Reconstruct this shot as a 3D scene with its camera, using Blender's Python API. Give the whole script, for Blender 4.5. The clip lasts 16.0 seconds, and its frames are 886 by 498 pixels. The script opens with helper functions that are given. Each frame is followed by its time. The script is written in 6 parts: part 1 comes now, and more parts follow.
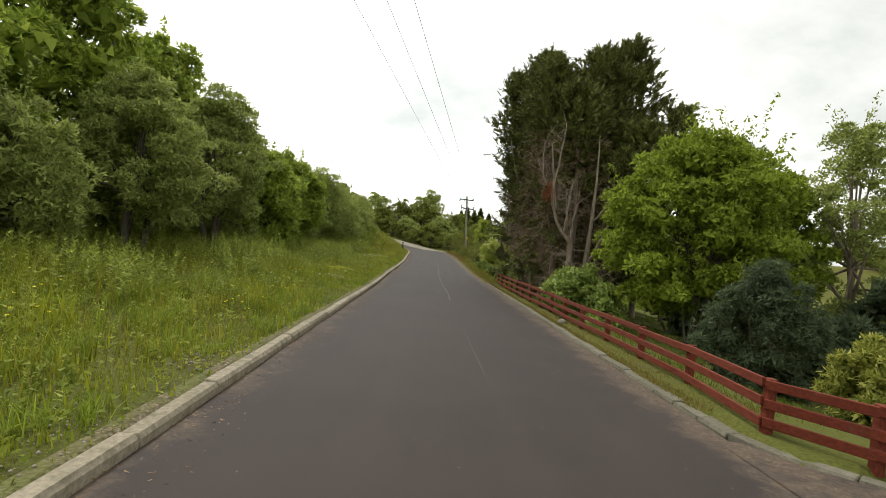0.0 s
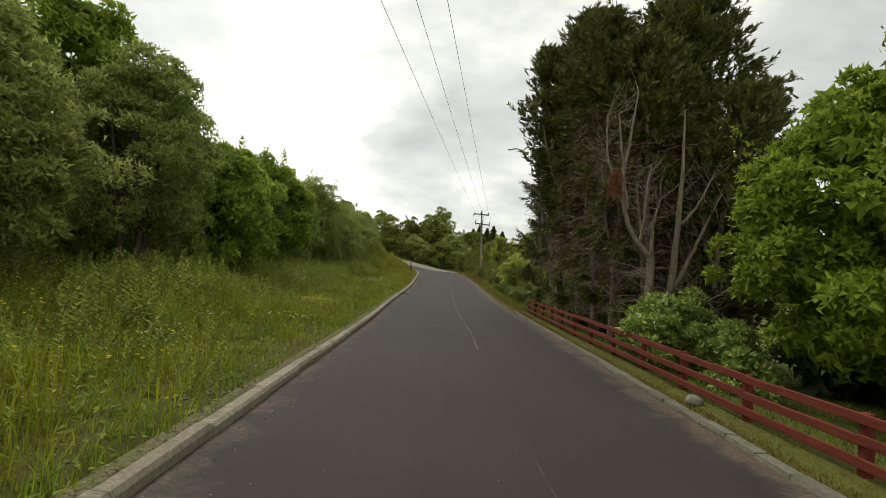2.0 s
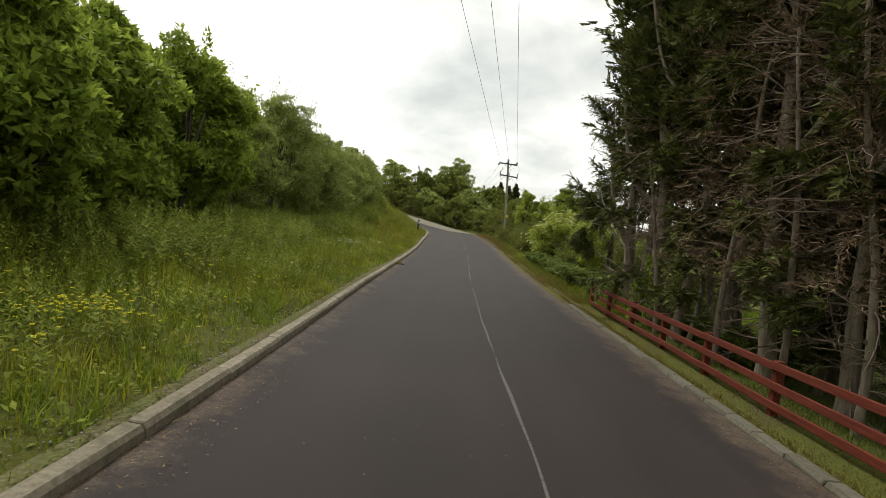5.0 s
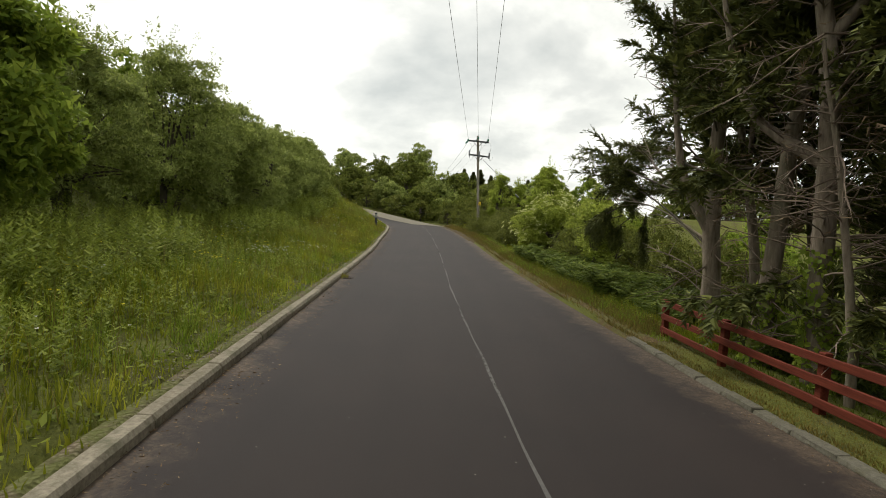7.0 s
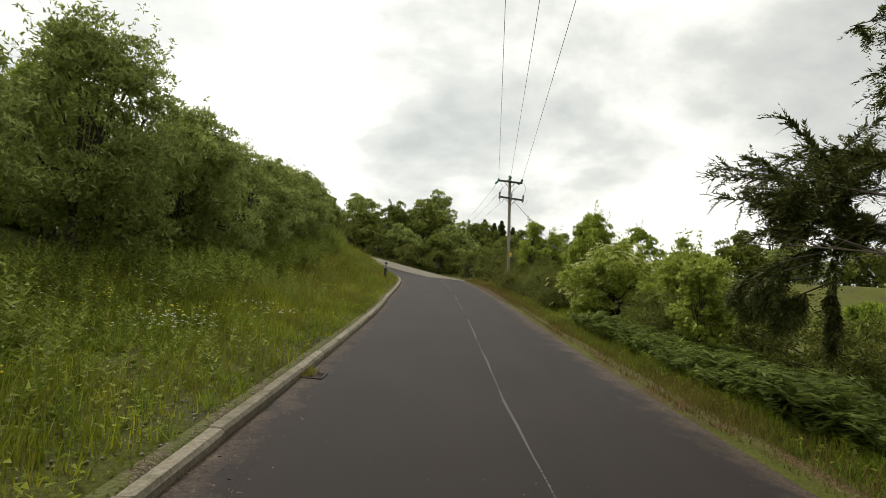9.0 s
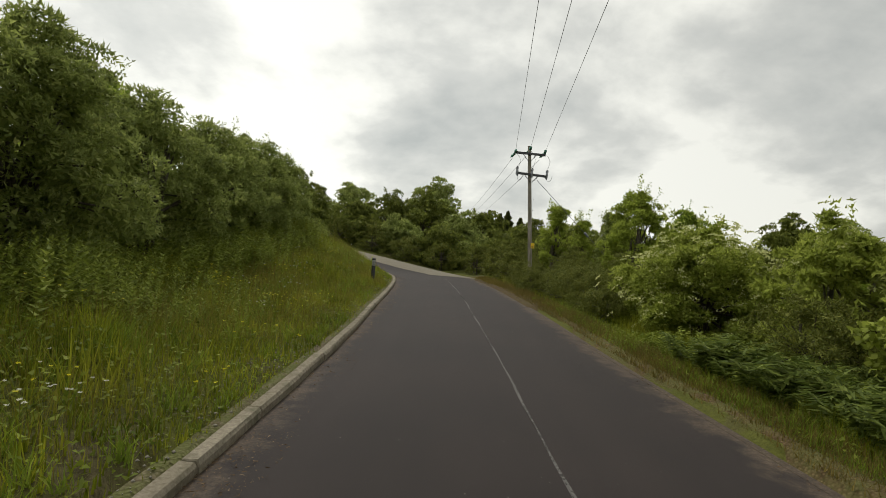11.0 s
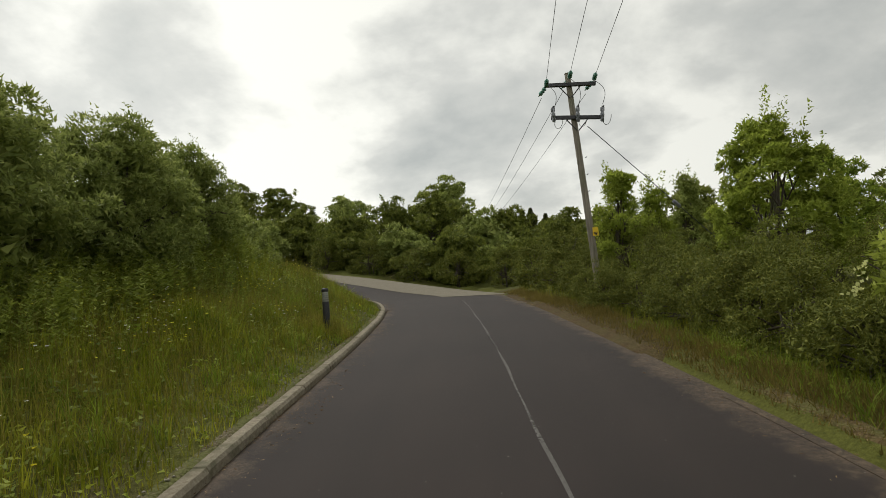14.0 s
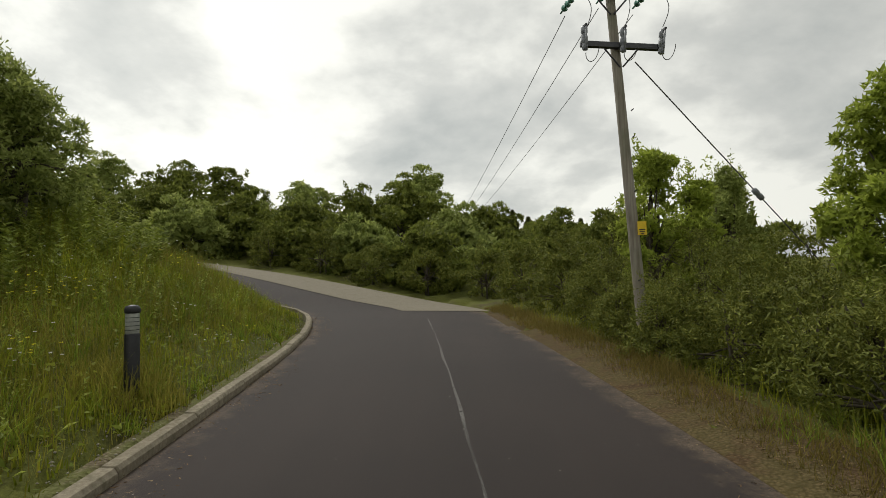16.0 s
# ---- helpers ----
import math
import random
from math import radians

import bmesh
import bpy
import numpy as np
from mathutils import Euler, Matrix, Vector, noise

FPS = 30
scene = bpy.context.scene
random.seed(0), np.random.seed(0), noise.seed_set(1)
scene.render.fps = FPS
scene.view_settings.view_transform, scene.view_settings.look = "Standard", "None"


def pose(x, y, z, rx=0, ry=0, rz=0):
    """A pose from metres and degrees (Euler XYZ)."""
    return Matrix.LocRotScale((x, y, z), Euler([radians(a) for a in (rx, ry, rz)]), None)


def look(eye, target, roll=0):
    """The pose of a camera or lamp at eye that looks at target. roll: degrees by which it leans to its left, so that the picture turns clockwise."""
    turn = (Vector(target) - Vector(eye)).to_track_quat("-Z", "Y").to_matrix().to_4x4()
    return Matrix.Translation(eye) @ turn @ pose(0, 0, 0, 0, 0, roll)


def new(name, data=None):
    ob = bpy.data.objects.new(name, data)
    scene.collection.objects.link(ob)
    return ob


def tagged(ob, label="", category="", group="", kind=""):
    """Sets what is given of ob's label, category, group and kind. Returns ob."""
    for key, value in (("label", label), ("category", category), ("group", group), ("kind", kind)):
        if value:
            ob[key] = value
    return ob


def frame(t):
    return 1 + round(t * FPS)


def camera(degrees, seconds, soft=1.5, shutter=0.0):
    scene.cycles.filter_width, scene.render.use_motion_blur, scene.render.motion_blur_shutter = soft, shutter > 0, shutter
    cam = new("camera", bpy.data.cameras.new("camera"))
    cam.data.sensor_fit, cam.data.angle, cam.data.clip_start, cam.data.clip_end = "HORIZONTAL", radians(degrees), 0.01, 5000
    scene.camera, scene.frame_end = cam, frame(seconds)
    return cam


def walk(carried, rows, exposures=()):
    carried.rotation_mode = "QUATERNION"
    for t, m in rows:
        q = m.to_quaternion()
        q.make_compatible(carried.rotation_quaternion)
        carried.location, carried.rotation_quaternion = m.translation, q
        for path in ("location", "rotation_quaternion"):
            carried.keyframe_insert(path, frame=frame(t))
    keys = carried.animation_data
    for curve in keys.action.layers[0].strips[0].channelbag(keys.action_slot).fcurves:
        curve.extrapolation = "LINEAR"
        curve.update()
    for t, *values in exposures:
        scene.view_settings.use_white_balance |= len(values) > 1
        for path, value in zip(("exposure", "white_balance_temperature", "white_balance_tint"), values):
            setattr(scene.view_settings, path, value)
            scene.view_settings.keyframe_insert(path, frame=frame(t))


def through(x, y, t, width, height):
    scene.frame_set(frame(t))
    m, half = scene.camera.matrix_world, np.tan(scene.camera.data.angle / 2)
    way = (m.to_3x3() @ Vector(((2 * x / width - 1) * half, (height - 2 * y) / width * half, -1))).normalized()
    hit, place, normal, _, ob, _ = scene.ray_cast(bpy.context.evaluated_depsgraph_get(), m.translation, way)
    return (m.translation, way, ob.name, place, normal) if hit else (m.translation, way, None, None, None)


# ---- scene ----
cam = camera(81.2, 16.0, soft=0.5)
PATH = [
    (0, (0.0, 0.0, 1.43), (0.011, 2.0, 1.416), 5.0),
    (0.5, (0.056, 1.208, 1.395), (0.044, 3.207, 1.451), 2.4),
    (1, (-0.026, 2.384, 1.367), (-0.114, 4.379, 1.484), 4.6),
    (1.5, (-0.096, 3.612, 1.34), (-0.06, 5.604, 1.515), -0.1),
    (2, (-0.176, 4.896, 1.381), (-0.211, 6.895, 1.444), 4.0),
    (2.5, (-0.172, 6.144, 1.385), (-0.111, 8.141, 1.465), 1.4),
    (3, (-0.164, 7.372, 1.382), (-0.172, 9.369, 1.486), 7.5),
    (3.5, (-0.115, 8.636, 1.455), (-0.129, 10.633, 1.347), 5.4),
    (4, (-0.091, 9.876, 1.457), (-0.173, 11.869, 1.316), 6.3),
    (6.5, (-0.498, 16.464, 1.298), (-0.551, 18.463, 1.274), 5.6),
    (7, (-0.502, 17.724, 1.341), (-0.442, 19.72, 1.221), 3.0),
    (7.5, (-0.549, 18.964, 1.373), (-0.653, 20.955, 1.209), 6.3),
    (8, (-0.602, 20.216, 1.416), (-0.621, 22.203, 1.192), 4.0),
    (8.5, (-0.695, 21.448, 1.387), (-0.815, 23.444, 1.339), 5.6),
    (9, (-0.773, 22.64, 1.315), (-0.783, 24.638, 1.394), 4.6),
    (9.5, (-0.787, 23.872, 1.338), (-0.804, 25.871, 1.39), 5.2),
    (10, (-0.899, 25.112, 1.339), (-0.94, 27.11, 1.424), 6.7),
    (12.5, (-0.85, 31.652, 1.412), (-0.822, 33.652, 1.418), -2.5),
    (13, (-0.834, 32.884, 1.41), (-0.837, 34.881, 1.517), 5.4),
    (13.5, (-0.764, 34.092, 1.433), (-0.6, 36.081, 1.564), 2.8),
    (14, (-0.601, 35.268, 1.452), (-0.701, 37.262, 1.564), -4.2),
    (14.5, (-0.579, 36.452, 1.471), (-0.728, 38.44, 1.625), 1.3),
    (15, (-0.499, 37.596, 1.478), (-0.557, 39.586, 1.668), -7.2),
    (15.5, (-0.552, 38.768, 1.614), (-0.636, 40.766, 1.565), 2.7),
    (16, (-0.503, 39.916, 1.607), (-0.511, 41.913, 1.72), -1.2),
]
walk(cam, [(t, look(eye, target, roll)) for t, eye, target, roll in PATH],
     [(0.0, 0.95), (1.0, 0.58), (2.5, 0.44), (4.0, 0.68), (6.5, 0.55), (8.0, 0.62), (10.0, 0.28), (12.5, 0.15), (14.0, 0.12), (16.0, 0.18)])

# ---- light ----
SUN_ELEVATION, SUN_AZIMUTH = 52.0, -35.0     # degrees; azimuth from +y towards +x
world = bpy.data.worlds.new("overcast_sky")
scene.world = world
world.use_nodes = True
wn, wl = world.node_tree.nodes, world.node_tree.links
wn.clear()


def wnode(kind, **values):
    n = wn.new(kind)
    for key, v in values.items():
        n.inputs[key].default_value = v
    return n


sky = wn.new("ShaderNodeTexSky")
sky.sky_type = "NISHITA"
sky.sun_disc = False
sky.sun_elevation, sky.sun_rotation = radians(SUN_ELEVATION), radians(SUN_AZIMUTH)
sky_bg = wnode("ShaderNodeBackground", Strength=0.1)
wl.new(sky.outputs["Color"], sky_bg.inputs["Color"])
coord = wn.new("ShaderNodeTexCoord")
sep = wn.new("ShaderNodeSeparateXYZ")
wl.new(coord.outputs["Generated"], sep.inputs[0])
lift = wn.new("ShaderNodeMath"); lift.operation = "MAXIMUM"; lift.inputs[1].default_value = 0.0
wl.new(sep.outputs["Z"], lift.inputs[0])
add = wn.new("ShaderNodeMath"); add.operation = "ADD"; add.inputs[1].default_value = 0.42
wl.new(lift.outputs[0], add.inputs[0])
flat = wn.new("ShaderNodeVectorMath"); flat.operation = "DIVIDE"
comb = wn.new("ShaderNodeCombineXYZ")
for k in "XYZ":
    wl.new(add.outputs[0], comb.inputs[k])
wl.new(coord.outputs["Generated"], flat.inputs[0])
wl.new(comb.outputs[0], flat.inputs[1])
banks = wnode("ShaderNodeTexNoise", Scale=1.9, Detail=8.0, Roughness=0.54, Distortion=0.12)
wl.new(flat.outputs[0], banks.inputs["Vector"])
shade = wn.new("ShaderNodeValToRGB")
shade.color_ramp.elements[0].position, shade.color_ramp.elements[0].color = 0.34, (0.50, 0.52, 0.49, 1)
shade.color_ramp.elements[1].position, shade.color_ramp.elements[1].color = 0.58, (1.02, 1.015, 0.925, 1)
mid = shade.color_ramp.elements.new(0.47)
mid.color = (0.71, 0.715, 0.662, 1)
wl.new(banks.outputs["Fac"], shade.inputs["Fac"])
cloud_bg = wnode("ShaderNodeBackground", Strength=1.0)
# the cloud is thinner on the sun's side of the road and heavier on the other
side_light = wn.new("ShaderNodeMapRange")
for key, v in (("From Min", -0.8), ("From Max", 0.8), ("To Min", 1.08), ("To Max", 0.72)):
    side_light.inputs[key].default_value = v
wl.new(sep.outputs["X"], side_light.inputs["Value"])
thick = wn.new("ShaderNodeVectorMath"); thick.operation = "SCALE"
wl.new(shade.outputs["Color"], thick.inputs[0])
wl.new(side_light.outputs["Result"], thick.inputs["Scale"])
wl.new(thick.outputs["Vector"], cloud_bg.inputs["Color"])
cover = wnode("ShaderNodeMixShader", Fac=0.94)
wl.new(sky_bg.outputs[0], cover.inputs[1])
wl.new(cloud_bg.outputs[0], cover.inputs[2])
world_out = wn.new("ShaderNodeOutputWorld")
wl.new(cover.outputs[0], world_out.inputs["Surface"])

sun = new("sun", bpy.data.lights.new("sun", "SUN"))
sun.data.energy, sun.data.angle, sun.data.color = 1.5, radians(18), (1.0, 0.96, 0.88)
sun.matrix_basis = look((0, 0, 40), (40 * math.sin(radians(-SUN_AZIMUTH)) * math.cos(radians(SUN_ELEVATION)),
                                     -40 * math.cos(radians(SUN_AZIMUTH)) * math.cos(radians(SUN_ELEVATION)),
                                     40 - 40 * math.sin(radians(SUN_ELEVATION))))

# ---- materials ----
class Mat:
    """A small builder for node materials."""

    def __init__(self, name):
        self.m = bpy.data.materials.new(name)
        self.m.use_nodes = True
        self.n, self.l = self.m.node_tree.nodes, self.m.node_tree.links
        self.b = self.n["Principled BSDF"]
        self.out = self.n["Material Output"]

    def node(self, kind, **values):
        n = self.n.new(kind)
        for key, v in values.items():
            n.inputs[key].default_value = v
        return n

    def coords(self, scale=(1, 1, 1), uv=False):
        c = self.n.new("ShaderNodeTexCoord") if uv else self.n.new("ShaderNodeNewGeometry")
        m = self.n.new("ShaderNodeMapping")
        m.inputs["Scale"].default_value = scale
        self.l.new(c.outputs["UV" if uv else "Position"], m.inputs["Vector"])
        return m.outputs["Vector"]

    def noise(self, vec, scale, detail=4.0, rough=0.55):
        n = self.node("ShaderNodeTexNoise", Scale=scale, Detail=detail, Roughness=rough)
        self.l.new(vec, n.inputs["Vector"])
        return n.outputs["Fac"]

    def ramp(self, fac, *stops):
        r = self.n.new("ShaderNodeValToRGB")
        e = r.color_ramp.elements
        while len(e) < len(stops):
            e.new(0.5)
        for k, (p, c) in zip(e, stops):
            k.position = p
            k.color = (*c, 1) if len(c) == 3 else c
        self.l.new(fac, r.inputs["Fac"])
        return r.outputs["Color"]

    def mix(self, fac, a, b, mode="MIX"):
        m = self.n.new("ShaderNodeMix")
        m.data_type, m.blend_type = "RGBA", mode
        for sock, v in ((m.inputs["Factor"], fac), (m.inputs["A"], a), (m.inputs["B"], b)):
            if hasattr(v, "is_linked"):
                self.l.new(v, sock)
            else:
                sock.default_value = (*v, 1) if isinstance(v, tuple) else v
        return m.outputs["Result"]

    def math(self, op, a, b=0.5):
        m = self.n.new("ShaderNodeMath")
        m.operation = op
        for sock, v in zip(m.inputs, (a, b)):
            if hasattr(v, "is_linked"):
                self.l.new(v, sock)
            else:
                sock.default_value = v
        return m.outputs[0]

    def bump(self, height, strength=0.3, distance=0.01):
        b = self.node("ShaderNodeBump", Strength=strength, Distance=distance)
        self.l.new(height, b.inputs["Height"])
        self.l.new(b.outputs["Normal"], self.b.inputs["Normal"])

    def done(self, colour, rough=0.85, metal=0.0, spec=0.4):
        if hasattr(colour, "is_linked"):
            self.l.new(colour, self.b.inputs["Base Color"])
        else:
            self.b.inputs["Base Color"].default_value = (*colour, 1)
        if hasattr(rough, "is_linked"):
            self.l.new(rough, self.b.inputs["Roughness"])
        else:
            self.b.inputs["Roughness"].default_value = rough
        self.b.inputs["Metallic"].default_value = metal
        self.b.inputs["Specular IOR Level"].default_value = spec
        return self.m


def leaf_material(name, dark, lit, pale, rough=0.62, through=0.5, spec=0.12, straw=0.0):
    """Leaves that differ one from another, with patches over the crown, and let some light through."""
    k = Mat(name)
    g = k.n.new("ShaderNodeNewGeometry")
    one = k.ramp(g.outputs["Random Per Island"], (0.0, dark), (0.6, lit), (1.0, pale))
    patch = k.ramp(k.noise(k.coords(), 0.9, 3.0), (0.3, (0.82, 0.82, 0.80)), (0.7, (1.16, 1.14, 1.08)))
    colour = k.mix(1.0, one, patch, "MULTIPLY")
    if straw:
        dryness = k.ramp(k.noise(k.coords(), 0.5, 4.0, 0.6), (0.42, (0, 0, 0)), (0.66, (1, 1, 1)))
        colour = k.mix(k.math("MULTIPLY", dryness, straw), colour, (0.27, 0.23, 0.055))
        lush = k.ramp(k.noise(k.coords((1, 1, 0.2)), 1.3, 4.0, 0.6), (0.36, (0.50, 0.57, 0.5)), (0.64, (1.28, 1.26, 1.2)))
        colour = k.mix(1.0, colour, lush, "MULTIPLY")
    k.done(colour, rough, spec=spec)
    t = k.n.new("ShaderNodeBsdfTranslucent")
    k.l.new(colour, t.inputs["Color"])
    mx = k.node("ShaderNodeMixShader", Fac=through)
    k.l.new(k.b.outputs[0], mx.inputs[1])
    k.l.new(t.outputs[0], mx.inputs[2])
    k.l.new(mx.outputs[0], k.out.inputs["Surface"])
    return k.m


def bark_material(name, a, b, scale=(9, 9, 1.6)):
    k = Mat(name)
    v = k.coords(scale)
    f = k.noise(v, 2.2, 6.0, 0.65)
    moss = k.ramp(k.noise(k.coords(), 1.7, 3.0), (0.5, (0, 0, 0)), (0.72, (1, 1, 1)))
    c = k.mix(k.math("MULTIPLY", moss, 0.45), k.ramp(f, (0.3, a), (0.7, b)), (0.09, 0.11, 0.05))
    k.bump(f, 0.6, 0.02)
    return k.done(c, 0.92, spec=0.2)


def asphalt_material():
    k = Mat("worn asphalt")
    p = k.coords()
    uv = k.coords(uv=True)
    s = k.n.new("ShaderNodeSeparateXYZ")
    k.l.new(uv, s.inputs[0])
    grain = k.noise(p, 210.0, 3.0, 0.7)
    chip = k.n.new("ShaderNodeTexVoronoi")
    chip.inputs["Scale"].default_value = 95.0
    k.l.new(p, chip.inputs["Vector"])
    base = k.ramp(grain, (0.32, (0.0162, 0.0115, 0.0104)), (0.68, (0.0341, 0.0247, 0.0221)))
    stone = k.ramp(chip.outputs["Distance"], (0.0, (1.5, 1.48, 1.42)), (0.22, (1, 1, 1)))
    base = k.mix(1.0, base, stone, "MULTIPLY")
    blotch = k.ramp(k.noise(p, 0.55, 5.0, 0.6), (0.3, (0.80, 0.79, 0.79)), (0.72, (1.18, 1.16, 1.13)))
    base = k.mix(1.0, base, blotch, "MULTIPLY")
    streak = k.ramp(k.noise(k.coords((2.4, 0.10, 1)), 1.0, 4.0), (0.35, (0.90, 0.89, 0.88)), (0.7, (1.12, 1.11, 1.1)))
    base = k.mix(1.0, base, streak, "MULTIPLY")
    # exposure change along the road put into the colour: lighter near, darker farther
    exposure_fade = k.math("ADD", k.math("MULTIPLY", s.outputs["Y"], 1 / 70.0), k.math("MULTIPLY", k.noise(p, 0.25, 4.0, 0.6), 0.3))
    base = k.mix(1.0, base, k.ramp(exposure_fade, (0.70, (1.18, 1.18, 1.18)), (1.02, (0.84, 0.82, 0.81))), "MULTIPLY")
    # silt and brown needles washed to both edges
    edge = k.math("ABSOLUTE", k.math("SUBTRACT", s.outputs["X"], 0.5), 0.0)
    right_side = k.math("MULTIPLY", k.math("GREATER_THAN", s.outputs["X"], 0.5), 0.035)
    ragged = k.math("ADD", k.math("ADD", edge, right_side), k.math("MULTIPLY", k.math("SUBTRACT", k.noise(p, 2.6, 6.0, 0.65), 0.5), 0.26))
    silt = k.ramp(ragged, (0.445, (0, 0, 0)), (0.515, (1, 1, 1)))
    speck = k.ramp(k.noise(p, 38.0, 4.0, 0.7), (0.42, (0, 0, 0)), (0.6, (1, 1, 1)))
    dirt = k.ramp(k.noise(p, 16.0, 5.0), (0.3, (0.080, 0.055, 0.035)), (0.7, (0.18, 0.132, 0.085)))
    base = k.mix(k.math("MULTIPLY", k.math("MULTIPLY", silt, k.math("ADD", k.math("MULTIPLY", speck, 0.6), 0.4)), 0.75), base, dirt)
    # scattered pale grit
    grit = k.n.new("ShaderNodeTexVoronoi")
    grit.inputs["Scale"].default_value = 7.0
    k.l.new(p, grit.inputs["Vector"])
    base = k.mix(k.ramp(grit.outputs["Distance"], (0.035, (0.8, 0.8, 0.8)), (0.05, (0, 0, 0))), base, (0.22, 0.20, 0.17))
    k.bump(grain, 0.5, 0.004)
    return k.done(base, 0.82, spec=0.35)


def concrete_material(name, a, b, moss=0.5):
    k = Mat(name)
    p = k.coords()
    o = k.n.new("ShaderNodeObjectInfo")
    c = k.ramp(k.noise(p, 26.0, 6.0, 0.7), (0.3, a), (0.7, b))
    c = k.mix(1.0, c, k.ramp(o.outputs["Random"], (0.0, (0.84, 0.83, 0.80)), (1.0, (1.12, 1.12, 1.12))), "MULTIPLY")
    grow = k.ramp(k.noise(p, 5.0, 6.0, 0.68), (0.50, (0, 0, 0)), (0.68, (1, 1, 1)))
    c = k.mix(k.math("MULTIPLY", grow, moss), c, (0.10, 0.095, 0.055))
    k.bump(k.noise(p, 60.0, 5.0, 0.7), 0.5, 0.006)
    return k.done(c, 0.9, spec=0.25)


def soil_material():
    k = Mat("grassy soil")
    p = k.coords()
    soil = k.ramp(k.noise(p, 24.0, 6.0, 0.7), (0.3, (0.045, 0.035, 0.022)), (0.7, (0.135, 0.108, 0.072)))
    turf = k.ramp(k.noise(p, 30.0, 6.0, 0.7), (0.3, (0.058, 0.066, 0.014)), (0.7, (0.135, 0.140, 0.030)))
    f = k.ramp(k.noise(p, 0.8, 5.0, 0.62), (0.54, (0.97, 0.97, 0.97)), (0.68, (0.25, 0.25, 0.25)))
    c = k.mix(f, soil, turf)
    wide = k.ramp(k.noise(p, 0.12, 3.0), (0.35, (0.85, 0.9, 0.8)), (0.7, (1.15, 1.1, 1.0)))
    k.bump(k.noise(p, 26.0, 6.0, 0.7), 0.7, 0.04)
    return k.done(k.mix(1.0, c, wide, "MULTIPLY"), 0.95, spec=0.15)


def grit_material(name="gravelly edge", tint=(1, 1, 1), grown=0.8):
    k = Mat(name)
    p = k.coords()
    v = k.n.new("ShaderNodeTexVoronoi")
    v.inputs["Scale"].default_value = 34.0
    k.l.new(p, v.inputs["Vector"])
    c = k.ramp(k.noise(p, 12.0, 6.0, 0.75), (0.3, (0.07, 0.058, 0.038)), (0.7, (0.22, 0.195, 0.15)))
    c = k.mix(0.5, c, k.ramp(v.outputs["Distance"], (0.05, (0.27, 0.25, 0.21)), (0.5, (0.07, 0.06, 0.04))))
    green = k.ramp(k.noise(p, 2.2, 6.0, 0.7), (0.40, (0, 0, 0)), (0.55, (1, 1, 1)))
    c = k.mix(1.0, c, tint, "MULTIPLY")
    c = k.mix(k.math("MULTIPLY", green, grown), c, (0.11, 0.12, 0.035))
    k.bump(v.outputs["Distance"], 0.8, 0.02)
    return k.done(c, 0.95, spec=0.15)


def wood_stain_material():
    k = Mat("red-brown stained timber")
    f = k.noise(k.coords((30, 2.2, 30)), 1.6, 5.0, 0.6)
    c = k.ramp(f, (0.3, (0.085, 0.018, 0.010)), (0.7, (0.165, 0.036, 0.019)))
    worn = k.ramp(k.noise(k.coords(), 5.0, 5.0, 0.7), (0.58, (0, 0, 0)), (0.72, (1, 1, 1)))
    c = k.mix(k.math("MULTIPLY", worn, 0.35), c, (0.13, 0.075, 0.05))
    k.bump(f, 0.35, 0.004)
    return k.done(c, 0.78, spec=0.16)


def paint_line_material():
    k = Mat("worn white line")
    p = k.coords()
    c = k.ramp(k.noise(p, 60.0, 4.0, 0.7), (0.3, (0.075, 0.070, 0.065)), (0.7, (0.155, 0.147, 0.136)))
    k.done(c, 0.8, spec=0.3)
    worn = k.ramp(k.math("ADD", k.math("MULTIPLY", k.noise(p, 0.45, 3.0), 0.55), k.math("MULTIPLY", k.noise(p, 34.0, 4.0, 0.7), 0.45)),
                  (0.33, (0, 0, 0)), (0.50, (0.9, 0.9, 0.9)))
    t = k.n.new("ShaderNodeBsdfTransparent")
    mx = k.n.new("ShaderNodeMixShader")
    k.l.new(worn, mx.inputs[0])
    k.l.new(t.outputs[0], mx.inputs[1])
    k.l.new(k.b.outputs[0], mx.inputs[2])
    k.l.new(mx.outputs[0], k.out.inputs["Surface"])
    return k.m


def plain(name, colour, rough=0.6, metal=0.0, spread=0.25, scale=20.0, spec=0.4):
    k = Mat(name)
    v = k.ramp(k.noise(k.coords(), scale, 5.0, 0.65), (0.3, (1 - spread,) * 3), (0.7, (1 + spread,) * 3))
    return k.done(k.mix(1.0, colour, v, "MULTIPLY"), rough, metal, spec)


# brown litter whose tint also carries the shade of the gorse
LITTER_BED_SHADED = grit_material("dry litter bed with gorse shade", (0.64, 0.47, 0.31), 0.22)
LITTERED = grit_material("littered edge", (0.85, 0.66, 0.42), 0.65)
KERB_GRIT = grit_material("pale kerbside grit", (1.15, 1.06, 0.92), 0.85)
ASPHALT, SOIL, GRIT, STAIN, LINE = asphalt_material(), soil_material(), grit_material(), wood_stain_material(), paint_line_material()
KERB = concrete_material("weathered concrete kerb", (0.145, 0.124, 0.088), (0.31, 0.272, 0.205), 0.8)
KERB_MOSSY = concrete_material("mossy concrete kerb", (0.085, 0.078, 0.058), (0.175, 0.162, 0.125), 0.8)
APRON = concrete_material("pale concrete apron", (0.150, 0.132, 0.098), (0.22, 0.197, 0.152), 0.35)
BOULDER = concrete_material("brown-grey field stone", (0.12, 0.108, 0.082), (0.25, 0.225, 0.175), 0.6)
STONE = concrete_material("pale pebble stone", (0.22, 0.205, 0.165), (0.40, 0.37, 0.31), 0.4)
